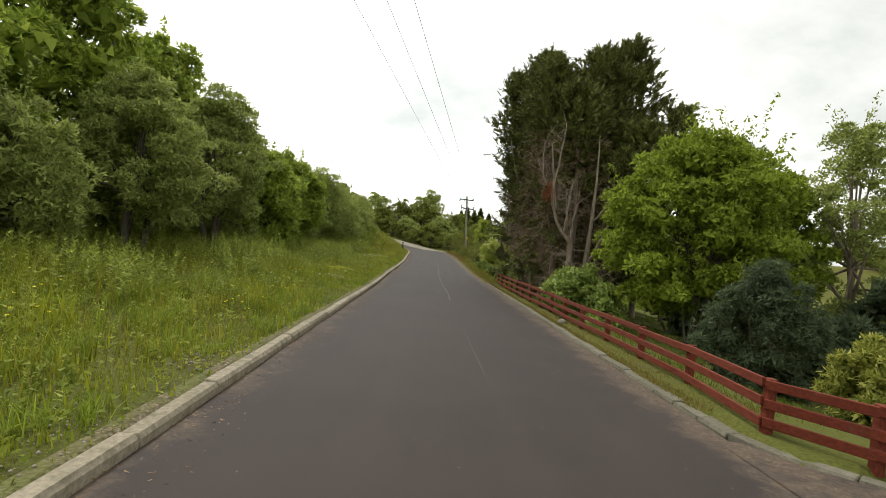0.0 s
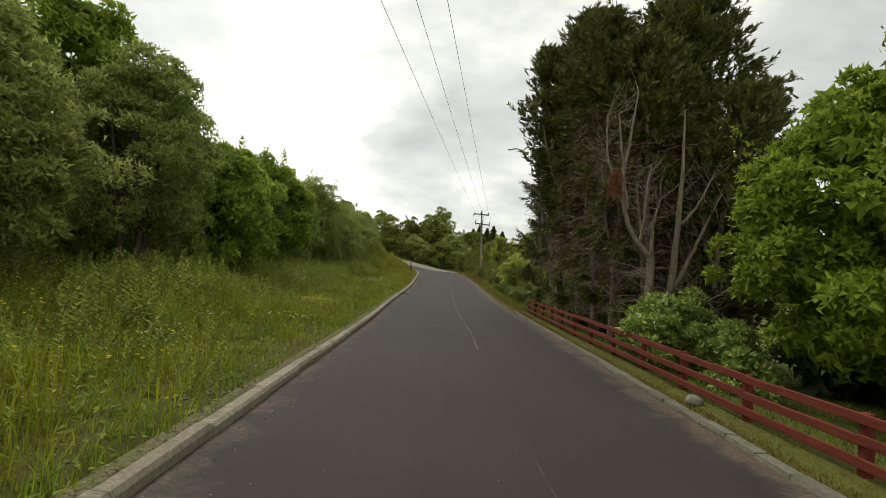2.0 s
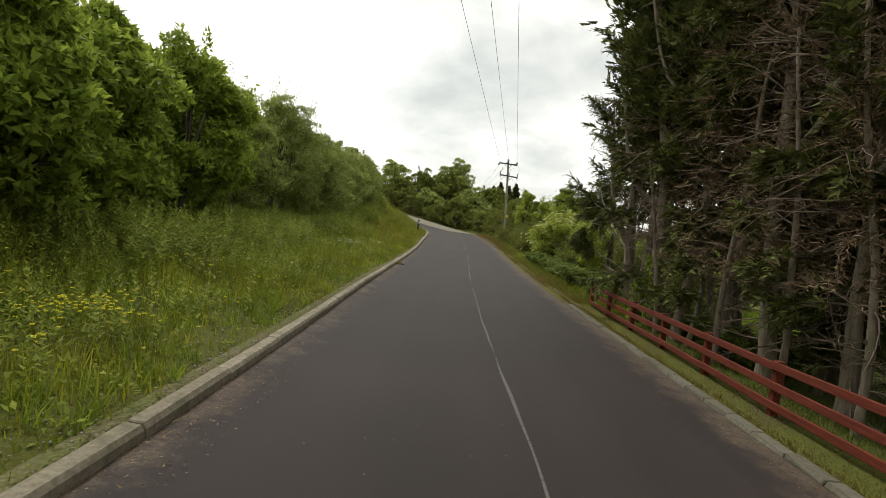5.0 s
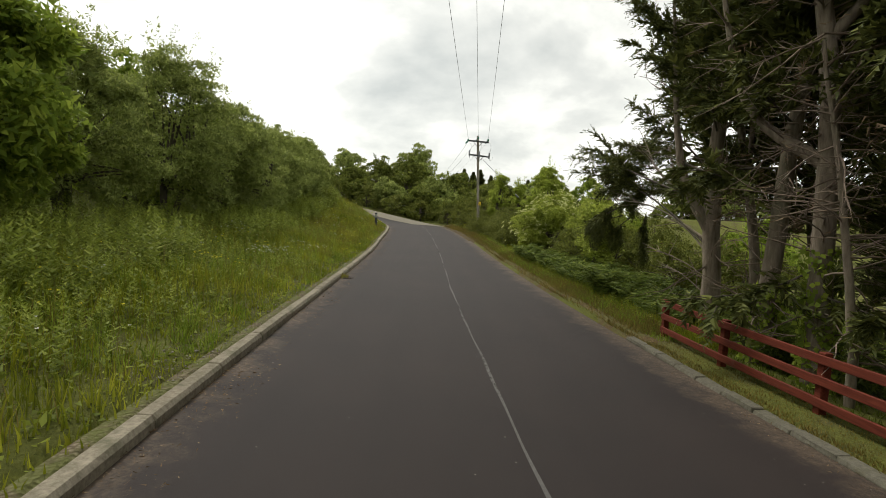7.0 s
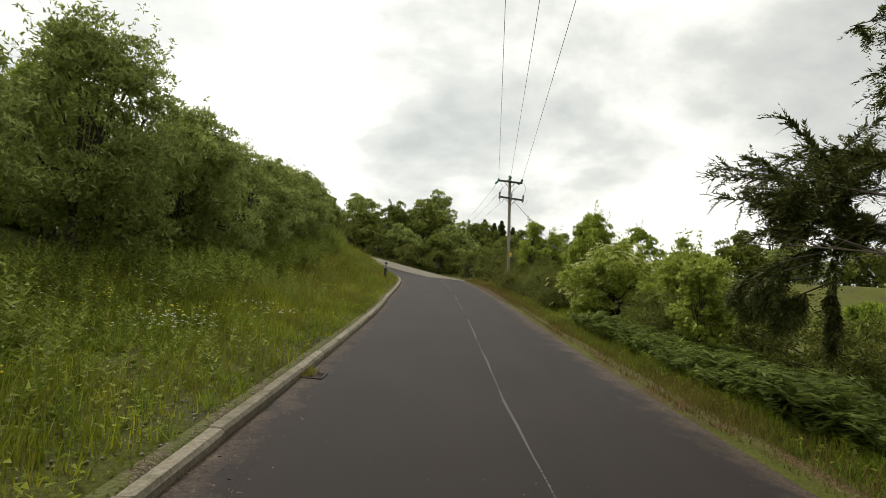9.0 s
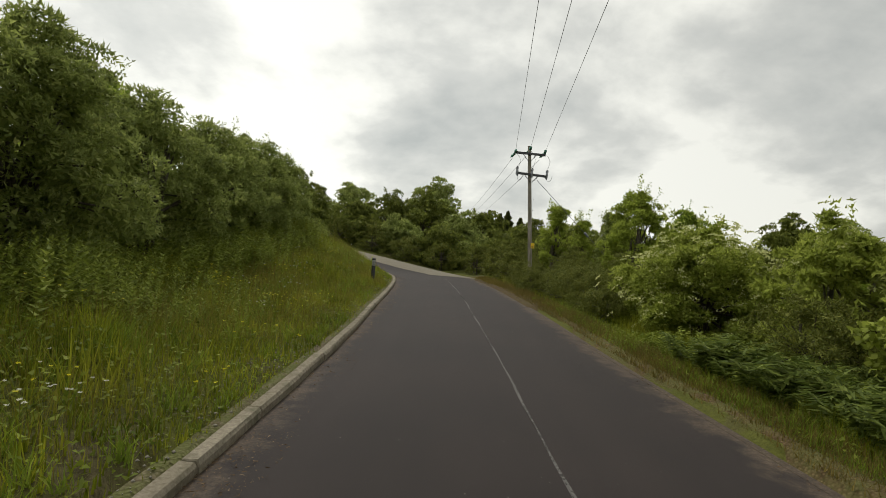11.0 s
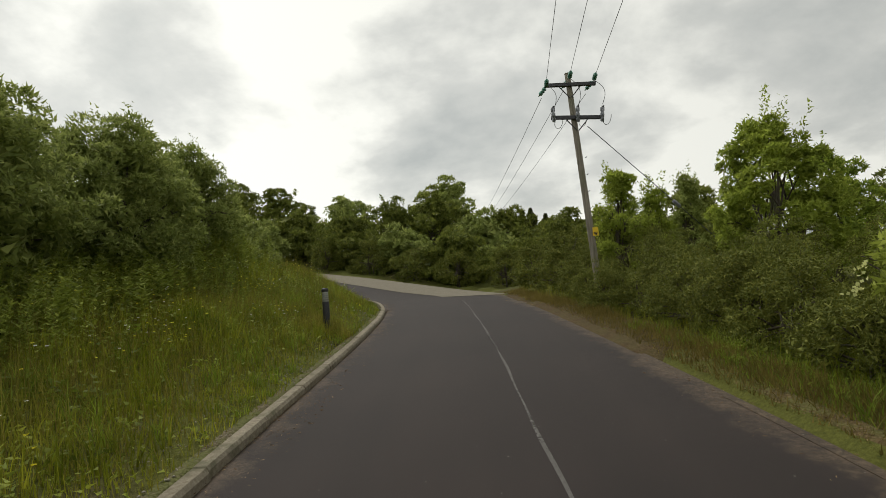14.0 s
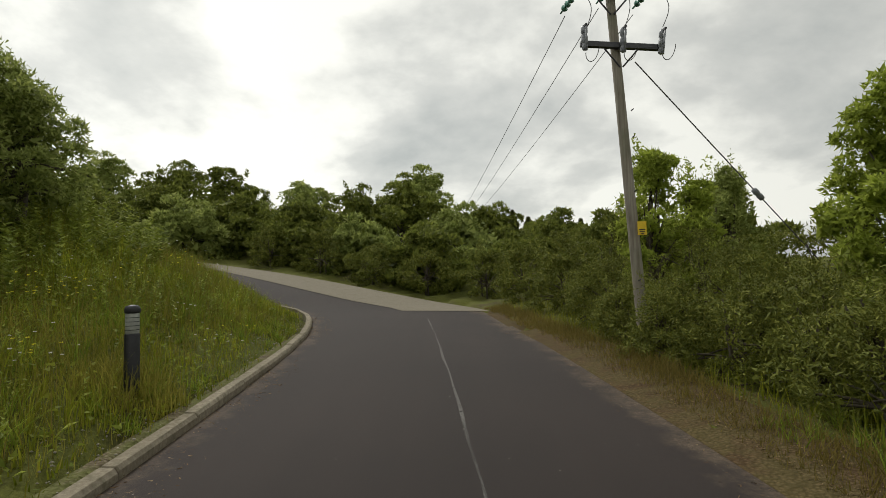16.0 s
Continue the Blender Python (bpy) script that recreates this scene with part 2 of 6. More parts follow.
BARK = bark_material("grey-brown bark", (0.045, 0.036, 0.027), (0.13, 0.11, 0.085))
BARK_PALE = bark_material("pale dead bark", (0.125, 0.098, 0.073), (0.29, 0.238, 0.18))
TWIG_DEAD = plain("dead brown twigs", (0.19, 0.145, 0.11), 0.9, spread=0.4, scale=6.0, spec=0.15)
LEAF_WILLOW = leaf_material("willow leaves", (0.1682, 0.2078, 0.0578), (0.2748, 0.3257, 0.0886), (0.4204, 0.4632, 0.1464))
LEAF_BROAD = leaf_material("sycamore leaves", (0.1474, 0.2083, 0.0325), (0.2612, 0.3428, 0.0506), (0.4146, 0.4897, 0.0787))
LEAF_BRIGHT = leaf_material("bright maple leaves", (0.129, 0.1741, 0.0198), (0.2149, 0.2854, 0.0309), (0.3256, 0.4037, 0.0529), through=0.42)
LEAF_LAUREL = leaf_material("glossy laurel leaves", (0.1341, 0.1929, 0.0366), (0.2347, 0.3149, 0.0585), (0.3798, 0.4671, 0.1061), rough=0.42, through=0.25, spec=0.35)
LEAF_BLUE = leaf_material("blue-green leaves", (0.0543, 0.0772, 0.0400), (0.0897, 0.1201, 0.0629), (0.1358, 0.1716, 0.0944))
LEAF_YELLOW = leaf_material("yellow variegated leaves", (0.11, 0.13, 0.025), (0.26, 0.28, 0.05), (0.42, 0.42, 0.12))
LEAF_CYPRESS = leaf_material("dark cypress sprays", (0.0564, 0.0668, 0.0200), (0.1001, 0.1139, 0.0329), (0.1751, 0.1856, 0.0478), rough=0.65, through=0.15)
LEAF_RUST = leaf_material("rust-brown dead sprays", (0.10, 0.035, 0.015), (0.17, 0.065, 0.028), (0.22, 0.10, 0.045), rough=0.8, through=0.15)
LEAF_BROWN = leaf_material("dead brown sprays", (0.1340, 0.0944, 0.0587), (0.1977, 0.1377, 0.0867), (0.2677, 0.1913, 0.1249), rough=0.85, through=0.15)
LEAF_HILL = leaf_material("olive hillside leaves", (0.090, 0.112, 0.022), (0.155, 0.182, 0.035), (0.235, 0.262, 0.056))
LEAF_GORSE = leaf_material("gorse sprays", (0.0868, 0.1028, 0.0203), (0.1549, 0.1751, 0.0339), (0.2375, 0.2475, 0.0515), rough=0.65, through=0.2)
LEAF_ELDER = leaf_material("elder leaves", (0.1913, 0.2307, 0.0397), (0.3264, 0.3848, 0.0673), (0.4728, 0.5276, 0.1148), through=0.5)
LEAF_FRESH = leaf_material("fresh ash leaves", (0.1755, 0.2210, 0.0338), (0.2925, 0.3575, 0.0559), (0.4290, 0.4940, 0.0910), through=0.58)
BLOSSOM = leaf_material("cream elder blossom", (0.4476, 0.4712, 0.1940), (0.5862, 0.6059, 0.2686), (0.7248, 0.7405, 0.3581), rough=0.8)
GRASS = leaf_material("meadow grass", (0.1537, 0.1832, 0.0142), (0.2415, 0.2713, 0.0219), (0.3660, 0.3664, 0.0373), straw=0.26, rough=0.55, through=0.4)
DRY = leaf_material("dry verge grass", (0.1361, 0.1155, 0.0288), (0.1821, 0.1486, 0.0384), (0.2569, 0.1970, 0.0614), rough=0.7, through=0.3)
OLIVE = leaf_material("yellowing fine grass", (0.155, 0.150, 0.026), (0.235, 0.220, 0.040), (0.33, 0.295, 0.066), rough=0.6, through=0.4)
# darker copy of the grass greens, the garden's shade put into the colour
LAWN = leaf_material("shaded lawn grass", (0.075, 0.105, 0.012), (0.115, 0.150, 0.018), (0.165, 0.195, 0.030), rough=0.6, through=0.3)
HERB = leaf_material("small herb leaves", (0.135, 0.175, 0.020), (0.20, 0.25, 0.030), (0.28, 0.325, 0.05), straw=0.3, through=0.4)
TUFT = leaf_material("fresh tuft grass", (0.1254, 0.1819, 0.0226), (0.2070, 0.2822, 0.0326), (0.3199, 0.3951, 0.0564), rough=0.5, through=0.4)
FERN = leaf_material("bracken fronds", (0.0765, 0.1068, 0.0198), (0.1294, 0.1736, 0.0315), (0.1980, 0.2402, 0.0488), through=0.35)
WEED = leaf_material("nettle and dock leaves", (0.1449, 0.1836, 0.0298), (0.2377, 0.2890, 0.0460), (0.3526, 0.4002, 0.0746), through=0.35)
PETAL = leaf_material("yellow petals", (0.62, 0.54, 0.03), (0.76, 0.68, 0.05), (0.82, 0.77, 0.12), rough=0.6)
WHITE_PETAL = leaf_material("white petals", (0.6, 0.6, 0.55), (0.7, 0.7, 0.65), (0.8, 0.8, 0.75), rough=0.6)
LITTER = leaf_material("dead leaf litter", (0.0774, 0.0497, 0.0276), (0.1547, 0.0994, 0.0553), (0.2873, 0.2099, 0.1215), rough=0.85, through=0.1)
POLE_WOOD = bark_material("weathered pole timber", (0.16, 0.14, 0.11), (0.33, 0.30, 0.25), (14, 14, 0.7))
ARM_STEEL = plain("dark galvanised steel", (0.07, 0.07, 0.075), 0.55, 0.6)
PORCELAIN = plain("grey insulator glaze", (0.22, 0.23, 0.25), 0.3, spread=0.15)
GLASS_GREEN = plain("green toughened glass", (0.10, 0.26, 0.20), 0.15, spread=0.1)
WIRE = plain("weathered wire", (0.10, 0.10, 0.10), 0.6, 0.4)
BOLLARD_BLACK = plain("black plastic", (0.018, 0.018, 0.020), 0.5, spread=0.3)
BOLLARD_LENS = plain("frosted lens", (0.30, 0.31, 0.28), 0.4, spread=0.3, scale=9.0)
IRON = plain("rusty cast iron", (0.055, 0.042, 0.034), 0.8, 0.3, spread=0.35)
SIGN_YELLOW = plain("yellow plate", (0.70, 0.48, 0.02), 0.5, spread=0.1)
SIGN_DARK = plain("dark print", (0.03, 0.03, 0.03), 0.6, spread=0.1)

# ---- building helpers ----
def part(name, bm, material, parent=None, label=""):
    """Links a bmesh as one mesh object, under a thing or a part."""
    me = bpy.data.meshes.new(name)
    bm.to_mesh(me)
    bm.free()
    return hang(name, me, material, parent, label)


def hang(name, me, material, parent=None, label=""):
    if material and not me.materials:
        me.materials.append(material)
    ob = new(name, me)
    if parent:
        ob.parent = parent
    if label:
        ob["label"] = label
    return ob


def raw_mesh(name, verts, faces, smooth=False):
    """A mesh from an (n, 3) array and an (m, 3 or 4) array of corners."""
    verts, faces = np.asarray(verts, dtype=np.float32), np.asarray(faces, dtype=np.int32)
    me = bpy.data.meshes.new(name)
    k = faces.shape[1]
    me.vertices.add(len(verts))
    me.vertices.foreach_set("co", verts.ravel())
    me.loops.add(faces.size)
    me.loops.foreach_set("vertex_index", faces.ravel())
    me.polygons.add(len(faces))
    me.polygons.foreach_set("loop_start", np.arange(0, faces.size, k, dtype=np.int32))
    if smooth:
        me.polygons.foreach_set("use_smooth", np.ones(len(faces), dtype=bool))
    me.update(calc_edges=True)
    return me


def box_bm(sx, sy, sz, centre=(0, 0, 0), bevel=0.0):
    bm = bmesh.new()
    bmesh.ops.create_cube(bm, size=1.0)
    bmesh.ops.scale(bm, vec=(sx, sy, sz), verts=bm.verts)
    if bevel:
        bmesh.ops.bevel(bm, geom=bm.edges, offset=bevel, segments=1, affect="EDGES")
    bmesh.ops.translate(bm, vec=centre, verts=bm.verts)
    return bm


def lathe_bm(profile, sides=14):
    """A turned body from (radius, height) pairs, closed at both ends."""
    bm = bmesh.new()
    rings = [[bm.verts.new((r * math.cos(2 * math.pi * i / sides), r * math.sin(2 * math.pi * i / sides), z)) for i in range(sides)] for r, z in profile]
    for a, b in zip(rings, rings[1:]):
        for i in range(sides):
            f = bm.faces.new((a[i], a[(i + 1) % sides], b[(i + 1) % sides], b[i]))
            f.smooth = True
    bm.faces.new(rings[0][::-1])
    bm.faces.new(rings[-1])
    return bm


def tubes(lines, sides=6):
    """Tapered round stems: lines of (points, radii) as one (verts, faces) pair."""
    V, F, at = [], [], 0
    for pts, radii in lines:
        pts = np.asarray(pts, float)
        d = np.gradient(pts, axis=0)
        d /= np.linalg.norm(d, axis=1)[:, None] + 1e-9
        ref = np.array([0.31, 0.95, 0.05]) if abs(d[0, 2]) > 0.6 else np.array([0.0, 0.0, 1.0])
        a = np.cross(d, ref)
        a /= np.linalg.norm(a, axis=1)[:, None] + 1e-9
        b = np.cross(d, a)
        w = 2 * np.pi * np.arange(sides) / sides
        ring = pts[:, None] + np.asarray(radii)[:, None, None] * (np.cos(w)[None, :, None] * a[:, None] + np.sin(w)[None, :, None] * b[:, None])
        V.append(ring.reshape(-1, 3))
        n = len(pts)
        i, j = np.meshgrid(np.arange(n - 1), np.arange(sides), indexing="ij")
        p = at + i * sides + j
        q = at + i * sides + (j + 1) % sides
        F.append(np.stack([p, q, q + sides, p + sides], -1).reshape(-1, 4))
        at += n * sides
    return np.concatenate(V), np.concatenate(F)


def unit(v):
    return v / (np.linalg.norm(v, axis=-1, keepdims=True) + 1e-9)


def leaf_quads(rng, centre, way, length, width, facing=None):
    """Pointed leaves, each a folded rhombus: centre and way (n, 3), length and width (n,). facing: the way that they turn their upper sides."""
    n = len(centre)
    side = unit(np.cross(rng.normal(size=(n, 3)) if facing is None else facing + rng.normal(size=(n, 3)) * 0.45, way))
    nrm = np.cross(way, side)
    tip = centre + way * length[:, None]
    mid = centre + way * (0.45 * length)[:, None] - nrm * (0.10 * length)[:, None]
    a = mid + side * (0.5 * width)[:, None]
    b = mid - side * (0.5 * width)[:, None]
    V = np.stack([centre, a, tip, b], 1).reshape(-1, 3)
    F = np.arange(4 * n).reshape(n, 4)
    return V, F


def crown_points(rng, lobes, n, rough=0.28, hollow=0.45):
    """Points over and inside lumpy lobes (cx, cy, cz, rx, ry, rz), with the outward way of each."""
    lobes = np.asarray(lobes, float)
    weight = (lobes[:, 3] * lobes[:, 4] * lobes[:, 5]) ** 0.7
    pick = rng.choice(len(lobes), n, p=weight / weight.sum())
    d = unit(rng.normal(size=(n, 3)))
    d[:, 2] = np.where(d[:, 2] < -0.55, -d[:, 2], d[:, 2])
    ph = pick * 1.7
    lump = (np.sin(d[:, 0] * 5.1 + ph) * np.sin(d[:, 1] * 4.3 + 2 * ph) + np.sin(d[:, 2] * 6.7 + 3 * ph) * np.sin(d[:, 0] * 8.3 - ph)
            + 0.6 * np.sin(d[:, 1] * 13 + ph) * np.sin(d[:, 2] * 11 + d[:, 0] * 9))
    r = 1 - (1 - hollow) * rng.random(n) ** 2.2
    r *= 1 + rough * 0.55 * lump
    return lobes[pick, :3] + d * lobes[pick, 3:] * r[:, None], d


def leaf_tris(rng, centre, way, length, width, facing):
    """Small pointed leaves, one triangle each."""
    n = len(centre)
    side = unit(np.cross(facing + rng.normal(size=(n, 3)) * 0.5, way)) * (0.62 * width)[:, None]
    V = np.stack([centre - side, centre + side, centre + way * (1.25 * length)[:, None]], 1).reshape(-1, 3)
    return V, np.arange(3 * n).reshape(n, 3)


def crown_mesh(name, rng, lobes, leaves, length, slim=0.5, clump=0.32, rise=0.25, rough=0.28, shoots=0, shoot_len=0.7, whole=False):
    """A crown of leafy clumps set over lumpy lobes, with dark gaps between. shoots: long upright twigs that break the outline."""
    L = np.asarray(lobes, float)
    per = 150
    clumps = max(12, leaves // per)
    c, d = crown_points(rng, lobes, clumps, rough, 0.62)
    r = clump * (0.6 + 0.8 * rng.random(clumps))
    e = unit(rng.normal(size=(clumps, per, 3)) + 0.75 * d[:, None] + np.array([0, 0, 0.35 + rise]))
    shell = 0.55 + 0.5 * rng.random((clumps, per, 1)) ** 0.6
    centre = (c[:, None] + e * shell * r[:, None, None] * np.array([1.15, 1.15, 0.8])).reshape(-1, 3)
    e = e.reshape(-1, 3)
    facing = unit(e + np.array([0, 0, 0.7]))
    way = unit(rng.normal(size=e.shape) + 0.6 * e + np.array([0, 0, -0.10]))
    big = np.ones(len(centre))
    # larger leaves deep inside close the crown
    deep = max(1, leaves // 8)
    pk = rng.choice(len(L), deep, p=L[:, 3] ** 2 / (L[:, 3] ** 2).sum())
    dd = unit(rng.normal(size=(deep, 3)))
    inner = L[pk, :3] + dd * L[pk, 3:] * (0.15 + (0.42 if length < 0.12 else 0.60) * rng.random((deep, 1)))
    centre, facing, big = np.concatenate([centre, inner]), np.concatenate([facing, dd]), np.r_[big, np.full(deep, 1.7 if length < 0.12 else 2.3)]
    way = np.concatenate([way, unit(np.cross(dd, rng.normal(size=dd.shape)))])
    if shoots:
        k = rng.choice(len(L), shoots, p=L[:, 5] * L[:, 3] / (L[:, 5] * L[:, 3]).sum())
        e = unit(rng.normal(size=(shoots, 3)) * np.array([1, 1, 0.4]) + np.array([0, 0, 0.9]))
        root = L[k, :3] + e * L[k, 3:] * 0.9
        up = unit(e * 0.5 + np.array([0, 0, 1.0]) + rng.normal(size=e.shape) * 0.15)
        m = 40
        h = rng.random((shoots, m, 1)) * shoot_len * (0.4 + rng.random((shoots, 1, 1)))
        pc = (root[:, None] + up[:, None] * h + rng.normal(size=(shoots, m, 3)) * 0.05 * (1.6 - h / (shoot_len * 1.5))).reshape(-1, 3)
        centre, way, facing = np.concatenate([centre, pc]), np.concatenate([way, unit(np.repeat(up, m, 0) * 0.5 + rng.normal(size=pc.shape) * 0.8)]), np.concatenate([facing, rng.normal(size=pc.shape)])
        big = np.r_[big, np.full(len(pc), 0.9)]
    size = length * big * (0.65 + 0.6 * rng.random(len(centre)))
    width = size * slim * (0.8 + 0.4 * rng.random(len(centre)))
    V, F = leaf_quads(rng, centre, way, size, width, facing) if whole else leaf_tris(rng, centre, way, size, width, facing)
    return raw_mesh(name, V, F)


def wander(rng, start, way, length, r0, r1, steps=6, bend=0.12, up=0.0):
    pts, p, w = [np.array(start, float)], np.array(start, float), np.array(way, float)
    for _ in range(steps):
        w = unit(w + rng.normal(size=3) * bend + np.array([0, 0, up]))
        p = p + w * length / steps
        pts.append(p)
    return np.array(pts), np.linspace(r0, r1, steps + 1)


def limbs(rng, height, radius, lobes, stems=1, fork=0.35):
    """Trunk and limbs that reach into the lobes."""
    lines = []
    L = np.asarray(lobes, float)
    top = L[:, 2].max()
    for s in range(stems):
        lean = rng.normal(size=2) * (0.05 if stems == 1 else 0.13)
        off = rng.normal(size=2) * (0 if stems == 1 else radius * 1.6)
        pts, rad = wander(rng, (off[0], off[1], -0.15), unit(np.array([lean[0], lean[1], 1.0])), top * 0.75 + 0.15, radius * 1.15, radius * 0.3, 8, 0.05, 0.05)
        lines.append((pts, rad))
        for q in L[rng.permutation(len(L))[: max(3, len(L) // stems)]]:
            i = int(np.clip(len(pts) * fork + rng.integers(0, 3), 1, len(pts) - 2))
            a, b = pts[i], q[:3] + rng.normal(size=3) * 0.2 * q[3:]
            t = np.linspace(0, 1, 6)[:, None]
            mid = (a + b) / 2 + np.array([0, 0, 0.12 * np.linalg.norm(b - a)])
            lines.append(((1 - t) ** 2 * a + 2 * t * (1 - t) * mid + t ** 2 * b, np.linspace(rad[i] * 0.6, 0.012, 6)))
    return lines


def rough_lobes(rng, height, width, low=0.12, count=12, peak=False, lobe=1.0):
    """Lobes of a full crown: low is where the leaves begin, as a share of the height."""
    out = []
    for k in range(count):
        t = low + (1 - low) * (k + 0.5) / count
        belly = math.sin(math.pi * min(1, 0.22 + 0.72 * (t - low) / (1 - low))) ** 0.8
        if peak:
            belly = 1.05 * (1 - (t - low) / (1 - low)) ** 0.7 + 0.12
        a = k * 2.4 + rng.random() * 1.2
        r = lobe * width * (0.25 + 0.11 * rng.random())
        reach = max(0, width * belly - r) * (0.55 + 0.45 * rng.random())
        out.append((reach * math.cos(a), reach * math.sin(a), height * t - r * 0.35, r * (0.9 + 0.3 * rng.random()), r * (0.9 + 0.3 * rng.random()), r * (0.75 + 0.25 * rng.random())))
    return out


def tree(kind, label, category, x, y, height, width, leaf, bark, leaves, length, seed, low=0.12, count=12, radius=0.12,
         stems=1, slim=0.5, shoots=0, shoot_len=0.7, group="", rise=0.25, rough=0.28, sink=0.0, blossoms=0, clump=0.30, whole=False, peak=False, lobe=1.0):
    """A tree or bush standing on the ground: trunk with limbs, and a crown of separate leaves."""
    rng = np.random.default_rng(seed)
    lobes = rough_lobes(rng, height, width, low, count, peak, lobe)
    top = tagged(new(kind), label, category, group)
    top.location = (x, y, float(ground_z(x, y)[0]) - sink)
    V, F = tubes(limbs(rng, height, radius, lobes, stems), 6 if leaves > 13000 else 3)
    hang("trunk", raw_mesh("trunk", V, F, True), bark, top)
    hang("crown", crown_mesh("crown", rng, lobes, leaves, length, slim, shoots=shoots, shoot_len=shoot_len, rise=rise, rough=rough, clump=clump, whole=whole), leaf, top)
    if blossoms:
        c, d = crown_points(rng, lobes, blossoms, 0.28, 0.97)
        c = c + d * 0.25
        c, d = c[d[:, 2] > -0.1], d[d[:, 2] > -0.1]
        m = 16
        n = unit(d + np.array([0, 0, 0.9]))
        a = unit(np.cross(n, rng.normal(size=n.shape)))
        b = np.cross(n, a)
        u = rng.normal(size=(len(c), m, 2)) * 0.045
        p = (c[:, None] + a[:, None] * u[..., :1] + b[:, None] * u[..., 1:] + n[:, None] * 0.05).reshape(-1, 3)
        w = unit(np.repeat(a, m, 0) + rng.normal(size=p.shape) * 0.5)
        V, F = leaf_quads(rng, p, w, np.full(len(p), 0.037), np.full(len(p), 0.037))
        hang("blossom", raw_mesh("blossom", V, F), BLOSSOM, top, "flat cream-white flower heads")
    return top


# ---- the road's two edges: stations of (left x, y, z, right x, y, z) at the top of the kerb or verge ----
STATIONS = np.array([
    (-0.6, -40.0, 0.55, 3.6, -40.0, 0.50),
    (-1.3, -12.0, 0.36, 3.0, -12.0, 0.30),
    (-1.55, 1.0, 0.25, 2.42, 1.0, 0.20),
    (-1.73, 8.0, 0.18, 2.38, 8.0, 0.08),
    (-1.90, 16.0, 0.11, 2.42, 16.0, -0.07),
    (-2.20, 24.0, 0.05, 2.36, 24.0, -0.17),
    (-2.31, 30.0, 0.07, 2.10, 30.0, -0.09),
    (-2.37, 36.0, 0.20, 1.78, 36.0, 0.12),
    (-2.50, 40.0, 0.35, 1.62, 40.0, 0.29),
    (-2.60, 44.0, 0.51, 1.38, 44.0, 0.46),
    (-2.81, 48.0, 0.69, 1.08, 48.0, 0.61),
    (-3.13, 50.0, 0.77, 0.80, 50.0, 0.69),
    (-3.80, 52.3, 0.86, 0.56, 52.4, 0.77),
    (-4.75, 53.7, 0.96, 0.10, 53.9, 0.83),
    (-6.20, 54.5, 1.12, -1.10, 55.2, 0.98),
    (-8.20, 55.1, 1.45, -3.28, 57.0, 1.35),
    (-10.2, 55.7, 1.80, -5.55, 58.5, 1.75),
    (-12.2, 56.3, 2.15, -8.16, 60.0, 2.15),
    (-18.0, 58.0, 3.00, -15.0, 62.5, 3.05),
    (-30.0, 60.0, 4.20, -28.0, 65.5, 4.20),
    (-60.0, 64.0, 6.00, -59.0, 70.0, 6.00)])


def smooth_stations(P, step=0.6):
    """Catmull-Rom through the stations, at even steps."""
    out = []
    for i in range(len(P) - 1):
        p0, p1, p2, p3 = P[max(i - 1, 0)], P[i], P[i + 1], P[min(i + 2, len(P) - 1)]
        n = max(2, int(max(np.linalg.norm(p2[:2] - p1[:2]), np.linalg.norm(p2[3:5] - p1[3:5])) / step))
        d1, d2 = np.linalg.norm(p1 - p0) + 1e-6, np.linalg.norm(p3 - p2) + 1e-6
        d = np.linalg.norm(p2 - p1)
        m1 = (p2 - p1) if i == 0 else (p2 - p0) * d / (d + d1)
        m2 = (p2 - p1) if i == len(P) - 2 else (p3 - p1) * d / (d + d2)
        for k in range(n):
            t = k / n
            out.append((2 * t ** 3 - 3 * t ** 2 + 1) * p1 + (t ** 3 - 2 * t ** 2 + t) * m1 + (-2 * t ** 3 + 3 * t ** 2) * p2 + (t ** 3 - t ** 2) * m2)
    out.append(P[-1])
    return np.array(out)


EDGE = smooth_stations(STATIONS)
KERB_HIGH = 0.09
LEFT, RIGHT = EDGE[:, :3], EDGE[:, 3:]
MID = (LEFT + RIGHT) / 2
ALONG = np.r_[0, np.cumsum(np.linalg.norm(np.diff(MID[:, :2], axis=0), axis=1))]
CROSS = unit(RIGHT[:, :2] - LEFT[:, :2])
HALF = np.linalg.norm(RIGHT[:, :2] - LEFT[:, :2], axis=1) / 2


# the right kerb swings out at a drive near the start
FLARE_X, FLARE_Y = np.array([7.4, 5.6, 4.2, 3.3, 2.95, 2.60, 2.42, 2.40]), np.array([-1.2, 0.6, 2.0, 2.9, 3.28, 3.65, 4.1, 5.6])


def road_frame(x, y):
    """For places: nearest station, and metres to the right of the road's middle."""
    x, y = np.atleast_1d(np.asarray(x, float)), np.atleast_1d(np.asarray(y, float))
    best = np.empty(len(x), int)
    for a in range(0, len(x), 20000):
        s = slice(a, a + 20000)
        d2 = (x[s, None] - MID[None, :, 0]) ** 2 + (y[s, None] - MID[None, :, 1]) ** 2
        best[s] = d2.argmin(1)
    off = (x - MID[best, 0]) * CROSS[best, 0] + (y - MID[best, 1]) * CROSS[best, 1]
    return best, off


def wave(x, y):
    return 0.10 * np.sin(x * 0.9 + 1.3 * np.sin(y * 0.33)) * np.sin(y * 0.7 + 0.4 * x) + 0.05 * np.sin(x * 2.3 + y * 1.9)


